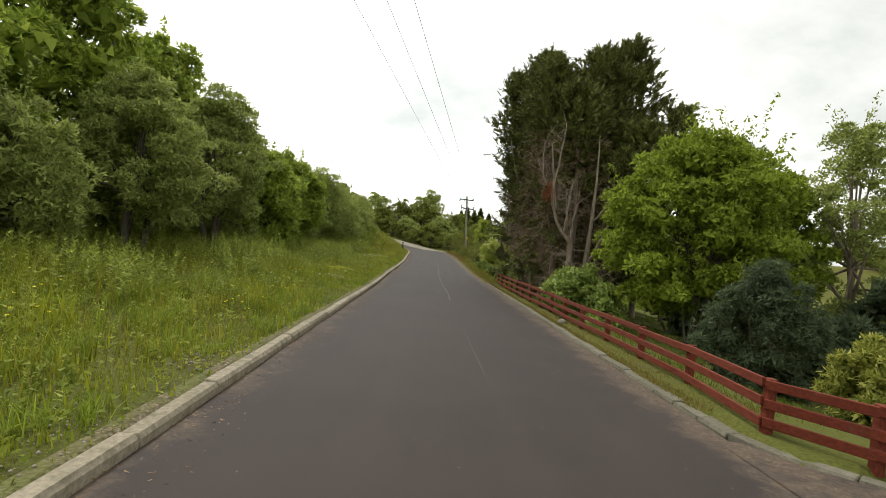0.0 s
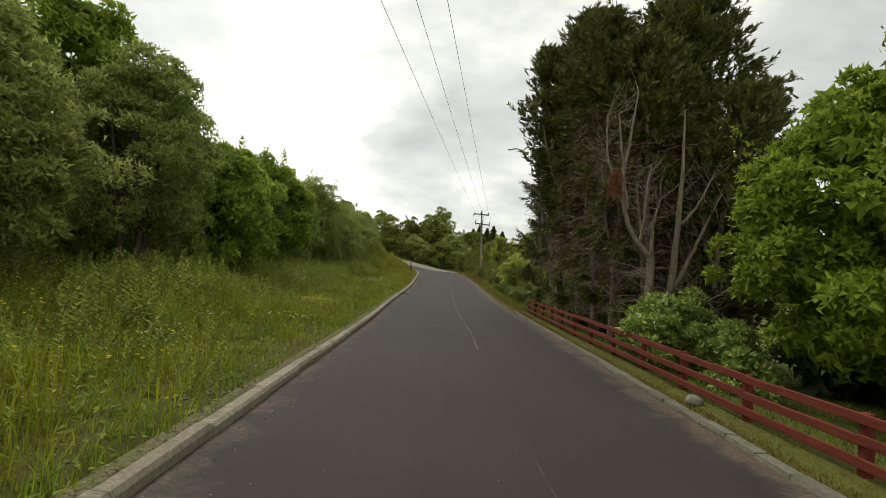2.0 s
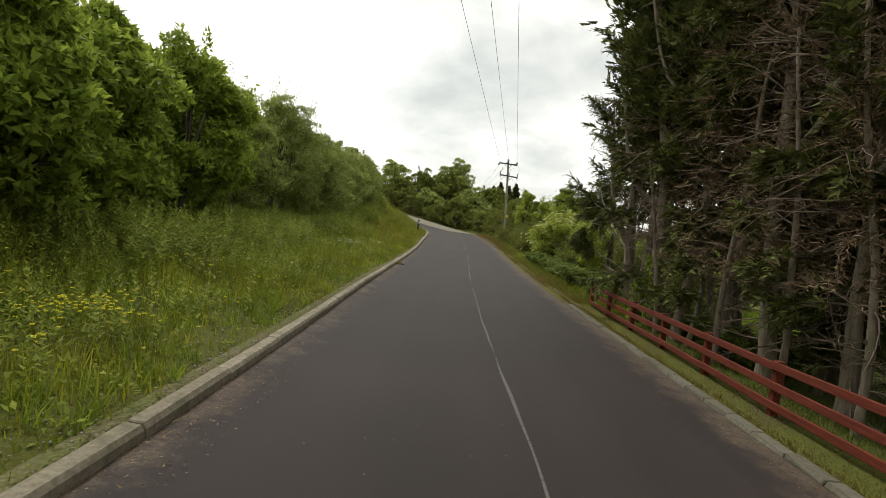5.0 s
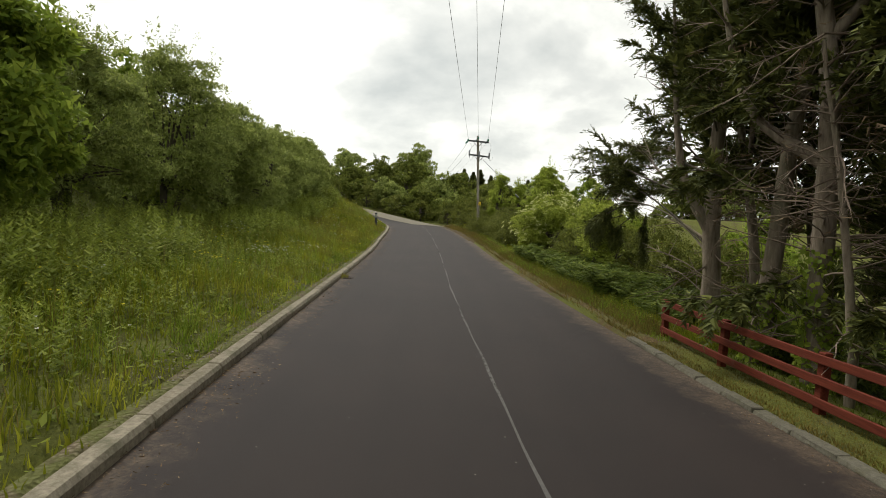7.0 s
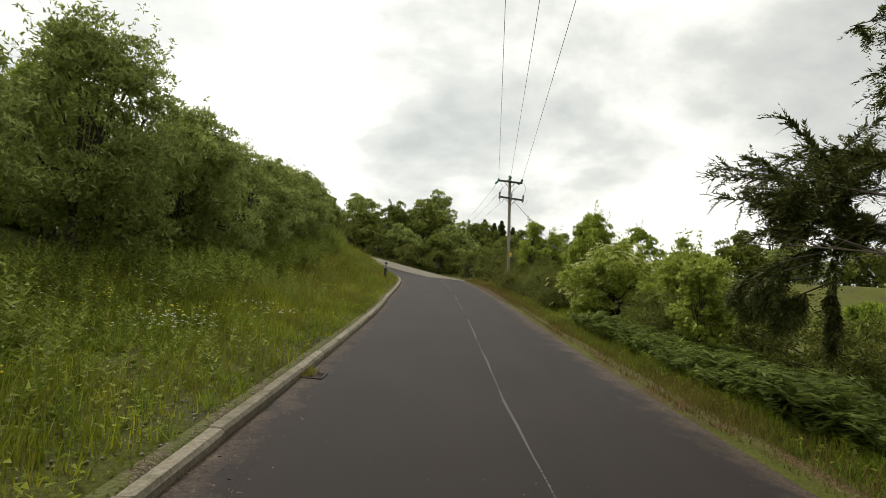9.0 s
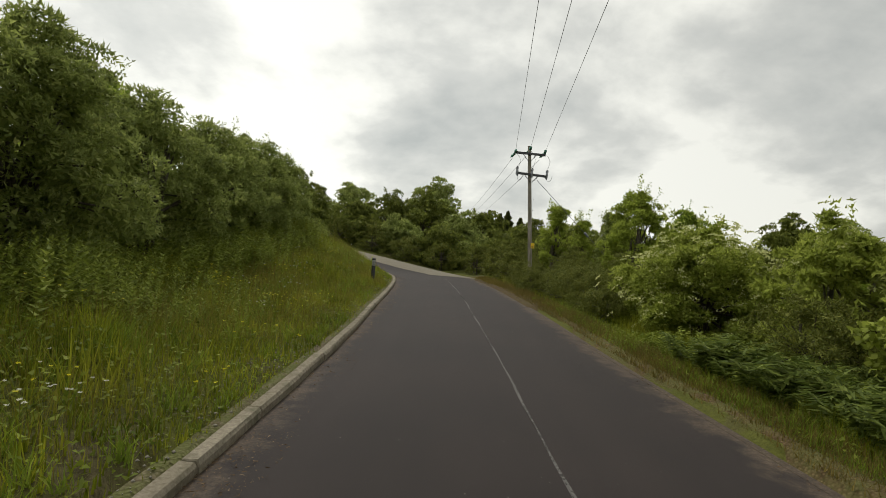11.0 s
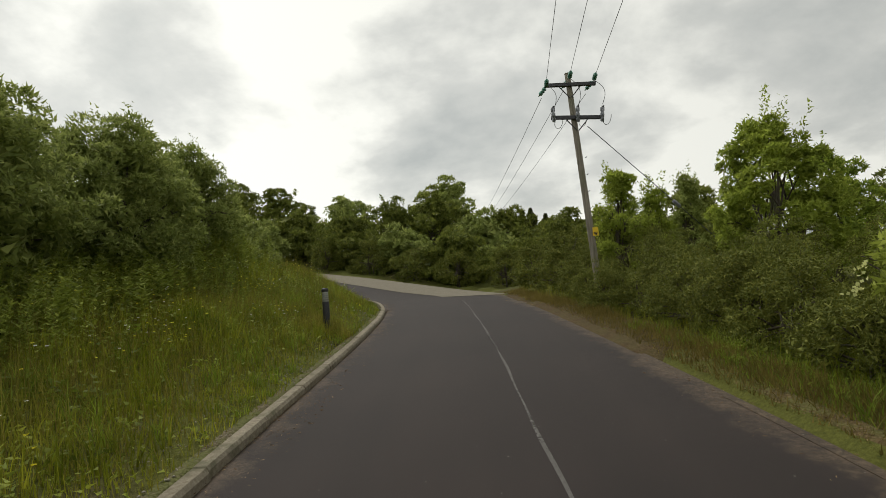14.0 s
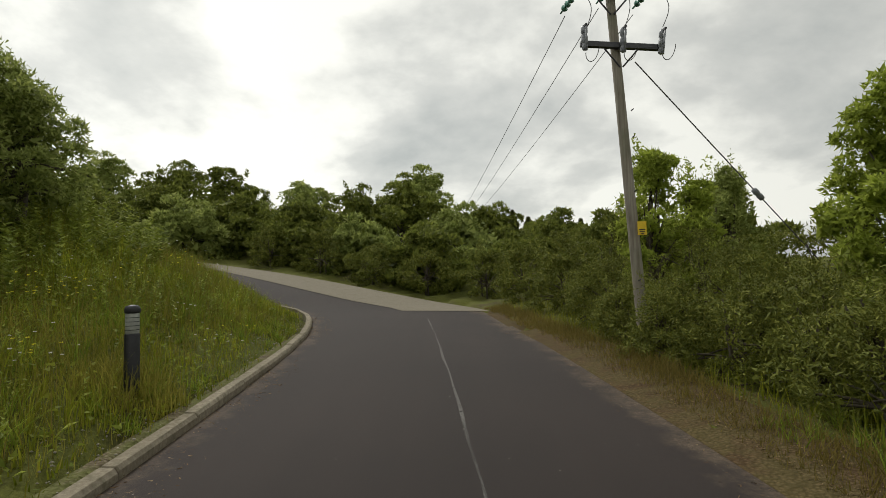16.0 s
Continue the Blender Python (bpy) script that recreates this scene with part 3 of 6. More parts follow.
def ground_z(x, y):
    """Height of the ground: the road's bed, the bank that rises on its left, the land that falls on its right."""
    x, y = np.atleast_1d(np.asarray(x, float)), np.atleast_1d(np.asarray(y, float))
    i, off = road_frame(x, y)
    dl, dr = -off - HALF[i], off - HALF[i]
    steep = np.interp(y, [0, 10, 20, 32, 40, 47], [0.045, 0.05, 0.075, 0.10, 0.15, 0.37])
    zl = LEFT[i, 2] - 0.01 + steep * np.clip(dl - 0.25, 0, 5) + (0.12 + 0.4 * steep) * np.clip(dl - 5, 0, 14) + 0.06 * np.clip(dl - 19, 0, 80)
    outer = np.clip((y - 46) / 10, 0, 1)
    zr = RIGHT[i, 2] - 0.02 - (1 - outer) * (0.18 * np.clip(dr - 0.75, 0, 1.2) + 0.10 * np.clip(dr - 1.75, 0, 12) + 0.02 * np.clip(dr - 14, 0, 120)) \
        + outer * (0.10 * np.clip(dr - 0.6, 0, 12) + 0.03 * np.clip(dr - 12, 0, 60))
    zl = zl + 0.95 * np.exp(-((x + 8.6) ** 2 + (y - 51.6) ** 2) / 7.5) * np.clip(dl - 0.4, 0, 1)
    bed = np.minimum(LEFT[i, 2], RIGHT[i, 2]) - 0.24
    rough = wave(x, y)
    z = np.where(dl > 0.13, zl + rough * np.clip((dl - 0.3) / 1.5, 0, 1), np.where(dr > 0.11, zr + rough * np.clip((dr - 0.9) / 1.5, 0, 1) * 0.7, bed))
    z = np.where((off > 0) & (y < 4.6) & (x < np.interp(y, FLARE_Y, FLARE_X, left=30.0) + 0.1), bed, z)
    far = np.clip((np.hypot(x, y - 25) - 150) / 250, 0, 1)
    return z * (1 - far) - 2.0 * far


# ---- ground, road, kerbs ----
def ground_sheet():
    fine = np.concatenate([np.arange(-24, -9, 0.8), np.arange(-9, 9, 0.3), np.arange(9, 26, 0.8)])
    xs = np.concatenate([[-2500, -900, -350, -160, -90, -60, -42, -32], fine, [28, 34, 44, 60, 90, 160, 350, 900, 2500]])
    ys = np.concatenate([[-2500, -900, -350, -160, -90, -60, -40, -30, -22, -16, -12, -8, -5], np.arange(-3, 62, 0.35), np.arange(62.5, 90, 1.2), [94, 102, 115, 135, 170, 260, 500, 1200, 2500]])
    X, Y = np.meshgrid(xs, ys)
    Z = ground_z(X.ravel(), Y.ravel())
    n, m = len(xs), len(ys)
    i, j = np.meshgrid(np.arange(n - 1), np.arange(m - 1))
    p = j * n + i
    F = np.stack([p, p + 1, p + n + 1, p + n], -1).reshape(-1, 4)
    return tagged(hang("ground", raw_mesh("ground", np.stack([X.ravel(), Y.ravel(), Z], 1), F, True), SOIL), "sloping grassy bank and fields beside the road", "ground", kind="structure")


ground_sheet()


def road_height(v, i):
    return (1 - v) * (LEFT[i, 2] - KERB_HIGH) + v * (RIGHT[i, 2] - 0.055) + 0.02 * math.sin(math.pi * v)


def road_point(v, i, lift=0.0):
    p = (1 - v) * LEFT[i] + v * RIGHT[i]
    return (p[0], p[1], road_height(v, i) + lift)


def strip(name, spans, material, lift, label, category, kind="structure", skirt=0.0, columns=10):
    """A sheet that follows the road: spans of (station, v from, v to)."""
    V, UV = [], []
    for i, a, b in spans:
        for k in range(columns + 1):
            v = a + (b - a) * k / columns
            V.append(road_point(v, i, lift))
            UV.append((v, ALONG[i]))
    n = columns + 1
    F = [(r * n + c, r * n + c + 1, (r + 1) * n + c + 1, (r + 1) * n + c) for r in range(len(spans) - 1) for c in range(columns)]
    me = raw_mesh(name, V, F, True)
    uv = me.uv_layers.new(name="UVMap")
    idx = np.empty(len(me.loops), dtype=np.int32)
    me.loops.foreach_get("vertex_index", idx)
    uv.data.foreach_set("uv", np.array(UV, dtype=np.float32)[idx].ravel())
    return tagged(hang(name, me, material), label, category, kind=kind)


ROWS_ALL = range(len(EDGE))
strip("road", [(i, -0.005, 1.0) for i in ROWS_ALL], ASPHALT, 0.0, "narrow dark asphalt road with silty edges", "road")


def station_at(y):
    """Station whose middle lies nearest to y on the straight part."""
    return int(np.abs(MID[:, 1] - y + np.where(ALONG > 95, 1e3, 0)).argmin())


# pale concrete apron on the outside of the bend
APRON_FROM, APRON_TO = station_at(53.0), station_at(53.0) + 34
apron_rows = []
for i in range(APRON_FROM, APRON_TO):
    t = (i - APRON_FROM) / (APRON_TO - APRON_FROM)
    apron_rows.append((i, 0.56 + 0.20 * min(1, 2 * t), 1.05))
strip("apron", apron_rows, APRON, 0.012, "pale worn concrete strip on the outside of the bend", "pavement", columns=5)

# thin worn centre line, hand-drawn unevenly
LINE_X = np.array([(-12, 0.80), (1, 0.70), (8, 0.52), (12, 0.40), (16, 0.36), (20, 0.20), (24, 0.11), (28, 0.02), (32, -0.01), (36, -0.07), (40, -0.21), (43, -0.31), (46, -0.49), (48, -0.63), (50, -0.79), (51.6, -0.93)])


def centre_line():
    ys = np.arange(-12, 51.6, 0.2)
    V, F = [], []
    for k, y in enumerate(ys):
        x = float(np.interp(y, LINE_X[:, 0], LINE_X[:, 1])) + 0.006 * math.sin(y * 1.7) + 0.004 * math.sin(y * 4.1 + 1)
        i = station_at(y)
        w = (0.013 + 0.004 * math.sin(y * 2.3)) * (1.0 if y > 13.6 else 0.2 if 5 < y < 8.5 else 0.0)
        for s in (-w, w):
            v = (x + s - LEFT[i, 0]) / (RIGHT[i, 0] - LEFT[i, 0])
            j = min(i + 1, len(EDGE) - 1) if y > MID[i, 1] else max(i - 1, 0)
            t = abs(y - MID[i, 1]) / max(abs(MID[j, 1] - MID[i, 1]), 1e-6)
            V.append((x + s, y, road_height(v, i) * (1 - t) + road_height(v, j) * t + 0.004))
    F = [(2 * k, 2 * k + 1, 2 * k + 3, 2 * k + 2) for k in range(len(ys) - 1)]
    tagged(hang("centre_line", raw_mesh("centre_line", V, F), LINE), "thin worn white line along the middle of the road", "road marking", kind="structure")


centre_line()


def even_points(P, step, start, stop):
    """Points at even steps along a polyline, between two distances along it."""
    s = np.r_[0, np.cumsum(np.linalg.norm(np.diff(P, axis=0), axis=1))]
    q = np.arange(start, min(stop, s[-1]), step)
    return np.stack([np.interp(q, s, P[:, k]) for k in range(3)], 1), s


def kerb_run(name, P, inward, step, width, high, material, label, y_from, y_to, tip=0.0, worn=0.0):
    """Kerb stones laid end to end along an edge; inward: +1 where the road lies to the right of it."""
    rng = random.Random(5)
    s = np.r_[0, np.cumsum(np.linalg.norm(np.diff(P, axis=0), axis=1))]
    a = s[np.abs(P[:, 1] - y_from).argmin()]
    b = s[y_to] if isinstance(y_to, int) else s[np.abs(P[:, 1] - y_to).argmin()]
    pts, _ = even_points(P, step, a, b)
    run = tagged(new(name), label, "kerb", kind="structure")
    for k, (p, q) in enumerate(zip(pts, pts[1:])):
        L = float(np.linalg.norm(q - p)) - 0.010
        bm = bmesh.new()
        x0, x1 = (0.0, -width * inward)
        prof = [(x0, -high - 0.12), (x0, -0.030), (x0 - 0.022 * inward, 0.0), (x1, 0.002), (x1, -high - 0.12)]
        ends = []
        for e in (-L / 2, L / 2):
            ends.append([bm.verts.new((u + rng.uniform(-0.003, 0.003) - inward * rng.random() * worn * (1.2 if u == x0 else 0), e, w + (rng.uniform(-0.004, 0.004) if w > -0.05 else 0))) for u, w in prof])
        m = len(prof)
        for r in range(m):
            bm.faces.new((ends[0][r], ends[0][(r + 1) % m], ends[1][(r + 1) % m], ends[1][r]))
        bm.faces.new(ends[0][::-1])
        bm.faces.new(ends[1])
        bmesh.ops.recalc_face_normals(bm, faces=bm.faces)
        bmesh.ops.bevel(bm, geom=[e for e in bm.edges if e.calc_length() < width * 1.6 and max(v.co.z for v in e.verts) > -0.02], offset=0.008, segments=1, affect="EDGES")
        ob = part("kerb_stone", bm, material, run)
        mid = (p + q) / 2
        d = q - p
        ob.location = (mid[0] + rng.uniform(-0.006, 0.006), mid[1], mid[2] + rng.uniform(-0.008, 0.004) - tip - rng.random() * worn)
        ob.rotation_euler = (math.atan2(d[2], math.hypot(d[0], d[1])) + rng.uniform(-0.006, 0.006), 0, math.atan2(-d[0], d[1]) + rng.uniform(-0.008, 0.008))
    return run


kerb_run("kerb_left", LEFT, 1, 1.12, 0.115, KERB_HIGH, KERB, "grey concrete kerb with open joints", -8.0, len(EDGE) - 60)
# the kerb beside the fence swings out at a drive near the start
flare = np.array([(x, y, 0.20 - 0.016 * y) for x, y in zip(FLARE_X, FLARE_Y)])
right_line = np.concatenate([flare, RIGHT[(RIGHT[:, 1] > 6.1) & (RIGHT[:, 1] < 26)]])
kerb_run("kerb_right", right_line, -1, 0.46, 0.13, 0.045, KERB_MOSSY, "low crumbling mossy concrete kerb beside the verge", -0.4, 25.4, tip=0.010, worn=0.016)


def edge_band(name, P, side, width, y0, y1, label, lift=0.012, start=0.13, material=GRIT):
    """Gravelly strip that follows an edge."""
    rows = [k for k in range(len(P)) if y0 <= P[k, 1] <= y1]
    V = []
    for k in rows:
        for c in range(5):
            w = (start + width * c / 4) * side
            x, y = P[k, 0] + CROSS[k, 0] * w, P[k, 1] + CROSS[k, 1] * w
            edge_drop = 0.3 if k in (rows[0], rows[-1]) else 0.05 if c == 4 else 0.0
            V.append((x, y, (float(ground_z(x, y)[0]) if c else float(P[k, 2]) - 0.061) + lift - edge_drop))
    F = [(r * 5 + c, r * 5 + c + 1, r * 5 + c + 6, r * 5 + c + 5) for r in range(len(rows) - 1) for c in range(4)]
    return tagged(hang(name, raw_mesh(name, V, F, True), material), label, "verge", kind="structure")


edge_band("verge_left", LEFT, -1, 0.17, -6, 53, "gravelly strip behind the kerb", start=0.10, material=KERB_GRIT)
edge_band("verge_right", RIGHT, 1, 0.62, 24, 41.2, "brown strip of dry litter beside the asphalt", start=-0.10, material=LITTERED)
edge_band("verge_right_upper", RIGHT, 1, 1.15, 40.9, 55, "broad brown strip of dry litter under the gorse", lift=0.010, start=-0.10, material=LITTER_BED_SHADED)
# dropped entrance of a drive, asphalted
drive, drive_v = (-8.0, -4.0, -1.0, 0.0, 1.0, 2.0, 3.0, 3.6, 4.0), []
for y in drive:
    i = station_at(y)
    out = 12.0 if y < -1 else float(np.interp(y, FLARE_Y, FLARE_X))
    drive_v += [(RIGHT[i, 0] - 0.12, y, road_height(0.97, i) + 0.004), (out, y, road_height(1.0, i) + 0.006)]
drive_f = [(2 * k, 2 * k + 1, 2 * k + 3, 2 * k + 2) for k in range(len(drive) - 1)]
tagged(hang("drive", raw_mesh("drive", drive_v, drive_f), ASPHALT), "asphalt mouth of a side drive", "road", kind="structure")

# ---- fence, stone ----
def fence():
    rng = random.Random(3)
    run = tagged(new("fence"), "low red-brown stained timber fence with three rails", "fence")
    posts = [(6.1, 0.6), (5.0, 1.7), (4.0, 2.75), (3.2, 3.62), (2.78, 4.2)]
    y = 5.84
    while y < 25.2:
        posts.append((2.95 + 0.015 * math.sin(y), y))
        y += 1.47
    pts = [Vector((x, y, float(ground_z(x, y)[0]))) for x, y in posts]
    run.location = pts[0]
    base = pts[0].copy()
    for p in pts:
        high = float(np.interp(p.y, [5, 10, 16], [0.45, 0.47, 0.54]))
        bm = box_bm(0.075, 0.075, high + 0.20, (0, 0, (high - 0.20) / 2), 0.006)
        ob = part("post", bm, STAIN, run)
        ob.location = p - base
        ob.rotation_euler = (rng.uniform(-0.03, 0.03), rng.uniform(-0.03, 0.03), rng.uniform(-0.1, 0.1))
    for a, b in zip(pts, pts[1:]):
        for h in (0.91, 0.56, 0.22):
            d = b - a
            bm = box_bm(0.030, d.length + 0.02, 0.078, (0, 0, 0), 0.005)
            ob = part("rail", bm, STAIN, run)
            mid = (a + b) / 2 - base
            tall = float(np.interp((a.y + b.y) / 2, [5, 10, 16], [0.45, 0.47, 0.54]))
            n = Vector((-d.y, d.x, 0)).normalized()
            ob.location = mid + Vector((0, 0, h * tall + rng.uniform(-0.008, 0.008))) + n * 0.052
            ob.rotation_euler = (math.atan2(d.z, math.hypot(d.x, d.y)) + rng.uniform(-0.006, 0.006), 0, math.atan2(-d.x, d.y))


fence()


def boulder(x, y, size, seed):
    rng = np.random.default_rng(seed)
    bm = bmesh.new()
    bmesh.ops.create_icosphere(bm, subdivisions=3, radius=size)
    for v in bm.verts:
        n = noise.noise(v.co * (2.2 / size) * 0.5 + Vector((seed, 0, 0)))
        v.co *= 1 + 0.28 * n
        v.co.z *= 0.72
    ob = part("field_stone", bm, BOULDER)
    for p in ob.data.polygons:
        p.use_smooth = True
    ob.location = (x, y, float(ground_z(x, y)[0]) + size * 0.4)
    return tagged(ob, "rounded grey stone on the grass verge", "stone")


boulder(2.70, 10.9, 0.095, 2)


# ---- drain at the kerb ----
def gully_grate(x, y):
    i = station_at(y)
    v = (x - LEFT[i, 0]) / (RIGHT[i, 0] - LEFT[i, 0])
    g = tagged(new("gully_grate"), "rusty slotted iron gully grate half silted up by the kerb", "drain grate")
    g.location = (x, y, road_height(v, i) + 0.002)
    for sx, sy, cx, cy in ((0.28, 0.022, 0, -0.15), (0.28, 0.022, 0, 0.15), (0.022, 0.278, -0.129, 0), (0.022, 0.278, 0.129, 0)):
        part("frame_bar", box_bm(sx, sy, 0.018, (cx, cy, 0.0), 0.003), IRON, g)
    for k in range(6):
        ob = part("grate_bar", box_bm(0.234, 0.020, 0.016, (0, 0, -0.001), 0.003), IRON, g)
        ob.location = (0, -0.115 + 0.046 * k, 0)


gully_grate(-2.19, 28.7)


# ---- power line ----
def cable(name, a, b, sag, r, material, label, parent=None, steps=28, category="power cable"):
    t = np.linspace(0, 1, steps)[:, None]
    pts = np.array(a) * (1 - t) + np.array(b) * t
    pts[:, 2] -= sag * 4 * (t * (1 - t))[:, 0]
    V, F = tubes([(pts, np.full(steps, r))], 5)
    ob = hang(name, raw_mesh(name, V, F, True), material, parent)
    return ob if parent else tagged(ob, label, category, "overhead line cables")


POLE = Vector((2.37, 47.5, 0.0))
POLE_FOOT = float(ground_z(POLE.x, POLE.y)[0])
UP, LOW, TOP = 5.78, 4.98, 6.08       # heights of the two arms and the pole's top


def insulator(parent, at, way, n=3, r=0.055, material=GLASS_GREEN):
    """A string of glass discs from a point along a way."""
    prof = [(0.012, 0.0)]
    for k in range(n):
        z = 0.05 + 0.085 * k
        prof += [(0.014, z), (r, z + 0.01), (r * 0.8, z + 0.045), (0.016, z + 0.05)]
    prof += [(0.012, 0.085 * n + 0.09)]
    ob = part("insulator", lathe_bm(prof, 12), material, parent, "string of green glass discs")
    ob.matrix_local = Matrix.Translation(at) @ Vector(way).to_track_quat("Z", "Y").to_matrix().to_4x4()


def electricity_pole():
    pole = tagged(new("electricity_pole"), "weathered timber electricity pole with two steel crossarms", "power pole")
    pole.location = (POLE.x, POLE.y, POLE_FOOT)
    lean = 0.058
    h = TOP - POLE_FOOT
    z = np.linspace(-0.4, h, 14)
    pts = np.stack([-lean * z, 0.0 * z, z], 1)
    V, F = tubes([(pts, np.linspace(0.088, 0.064, 14))], 14)
    V = np.concatenate([V, [pts[-1] + np.array([0, 0, 0.02])]])
    shaft = hang("shaft", raw_mesh("shaft", V, F, True), POLE_WOOD, pole)
    part("cap", lathe_bm([(0.071, h - 0.01), (0.068, h + 0.012), (0.03, h + 0.02)], 14), POLE_WOOD, pole).location = (-lean * h, 0, 0)
    for zz, half, dx, tilt in ((UP, 0.60, 0.0, -0.045), (LOW, 0.61, 0.06, -0.075)):
        c = Vector((-lean * (zz - POLE_FOOT) + dx, -0.11, zz - POLE_FOOT))
        arm = part("crossarm", box_bm(2 * half, 0.07, 0.085, (0, 0, 0), 0.006), ARM_STEEL, pole, "dark steel channel crossarm")
        arm.location = c
        arm.rotation_euler = (0, -tilt, 0)
        for s in (-1, 1):
            V, F = tubes([(np.array([c + Vector((0.26 * s, 0, -0.03)), c + Vector((0.02 * s, 0.04, -0.30))]), np.array([0.013, 0.013]))], 5)
            hang("brace", raw_mesh("brace", V, F), ARM_STEEL, pole)
        for s in (-1, 0, 1):
            if zz == UP:
                at = c + Vector((s * 0.56, -0.02, 0.03 - s * 0.56 * -tilt * -1 + (0.12 if s == 0 else 0)))
                insulator(pole, at, (-0.08, -1, 0.12))
                insulator(pole, at + Vector((0, 0.08, 0)), (-0.45, 1, -0.35))
            else:
                at = c + Vector((s * 0.56, -0.06, -0.02 + s * 0.56 * tilt))
                fuse = part("fuse_switch", lathe_bm([(0.02, -0.10), (0.045, -0.08), (0.045, -0.02), (0.03, 0.0), (0.048, 0.02), (0.048, 0.10), (0.028, 0.12), (0.05, 0.15), (0.05, 0.22), (0.02, 0.26)], 10), PORCELAIN, pole, "grey drop-out fuse")
                fuse.location = at
                fuse.rotation_euler = (0.15, 0.05 * s, 0)
                part("fuse_bracket", box_bm(0.03, 0.14, 0.03, (0, -0.05, 0.24), 0.004), ARM_STEEL, fuse)
                part("fuse_tube", lathe_bm([(0.014, -0.12), (0.014, 0.25)], 8), PORCELAIN, fuse).location = (0, -0.085, 0)
    for s in (-1, 0, 1):        # jumper leads between the arms
        a = Vector((-lean * 5 + s * 0.56, -0.20, UP - POLE_FOOT + (0.1 if s == 0 else 0)))
        b = Vector((-lean * 4 + 0.06 + s * 0.56, -0.18, LOW - POLE_FOOT + 0.24))
        t = np.linspace(0, 1, 12)[:, None]
        p = np.array(a) * (1 - t) + np.array(b) * t
        p[:, 0] += 0.10 * np.sin(np.pi * t[:, 0])
        p[:, 1] -= 0.12 * np.sin(np.pi * t[:, 0])
        V, F = tubes([(p, np.full(12, 0.006))], 5)
        hang("jumper_lead", raw_mesh("jumper_lead", V, F), WIRE, pole)
        w = np.linspace(0, np.pi, 12)
        b2 = np.array(b) + np.array([0, 0, -0.36])
        p = b2 + np.stack([0.10 * (1 - np.cos(w)) - 0.02, 0.05 * np.sin(w), -0.16 * np.sin(w) + 0.10 * w / np.pi], 1)
        V, F = tubes([(p, np.full(12, 0.006))], 5)
        hang("jumper_lead", raw_mesh("jumper_lead", V, F), WIRE, pole)
    plate = part("warning_plate", box_bm(0.13, 0.006, 0.20, (0, 0, 0), 0.002), SIGN_YELLOW, pole, "small yellow warning plate")
    plate.location = (-0.02, -0.128, 1.92 - POLE_FOOT + 0.35)
    for k in range(3):
        part("print_bar", box_bm(0.09 - 0.02 * k, 0.003, 0.016), SIGN_DARK, plate).location = (0, -0.005, -0.02 - 0.03 * k)
    for zz in (1.0, 2.3, 2.7, 3.1, 3.5):
        part("step_bolt", lathe_bm([(0.008, 0), (0.008, 0.05)], 6), ARM_STEEL, pole).matrix_local = pose(-0.09, -0.08, zz, 70, 0, 30)


electricity_pole()
for s in (-0.56, 0.0, 0.56):
    k = 0.12 if s == 0 else 0.0
    cable("power_cable", (POLE.x - 0.33 + s * 1.0, POLE.y - 0.42, UP + 0.08 + k), (-5.5 + s * 1.25, -30.0, 6.9 + k), 0.15, 0.0055, WIRE, "thin bare overhead power cable")
    cable("power_cable", (POLE.x - 0.39 + s * 0.95, POLE.y + 0.30, UP - 0.12 + k), (-1.0 + s * 1.0, 140.0, 4.6 + float(ground_z(-1.0, 140.0)[0])), 1.6, 0.007, WIRE, "thin bare overhead power cable")
STAY_A, STAY_B = Vector((POLE.x + 0.05, POLE.y + 0.05, LOW - 0.18)), Vector((7.2, 49.2, 0.6))
cable("stay_wire", STAY_A, STAY_B, 0.0, 0.010, WIRE, "steel stay wire running down from the pole", category="stay wire")
mid_stay = STAY_A.lerp(STAY_B, 0.46)
ins = part("stay_insulator", lathe_bm([(0.015, -0.13), (0.045, -0.11), (0.05, -0.03), (0.035, 0.0), (0.05, 0.03), (0.045, 0.11), (0.015, 0.13)], 10), PORCELAIN)
ins.matrix_basis = Matrix.Translation(mid_stay) @ (STAY_B - STAY_A).to_track_quat("Z", "Y").to_matrix().to_4x4()
tagged(ins, "brown-grey egg insulator on the stay wire", "insulator")


def plain_pole(x, y, high, foot=None):
    z = float(ground_z(x, y)[0]) if foot is None else foot
    p = tagged(new("electricity_pole"), "distant timber pole with one crossarm", "power pole")
    p.location = (x, y, z)
    part("shaft", lathe_bm([(0.15, -0.3), (0.10, high)], 10), POLE_WOOD, p)
    part("crossarm", box_bm(1.4, 0.1, 0.1, (0, 0, high - 0.4), 0.01), ARM_STEEL, p)


plain_pole(-5.5, -30.0, 6.6)
plain_pole(-1.0, 140.0, 5.0)
plain_pole(-39.3, 110.0, 6.5)


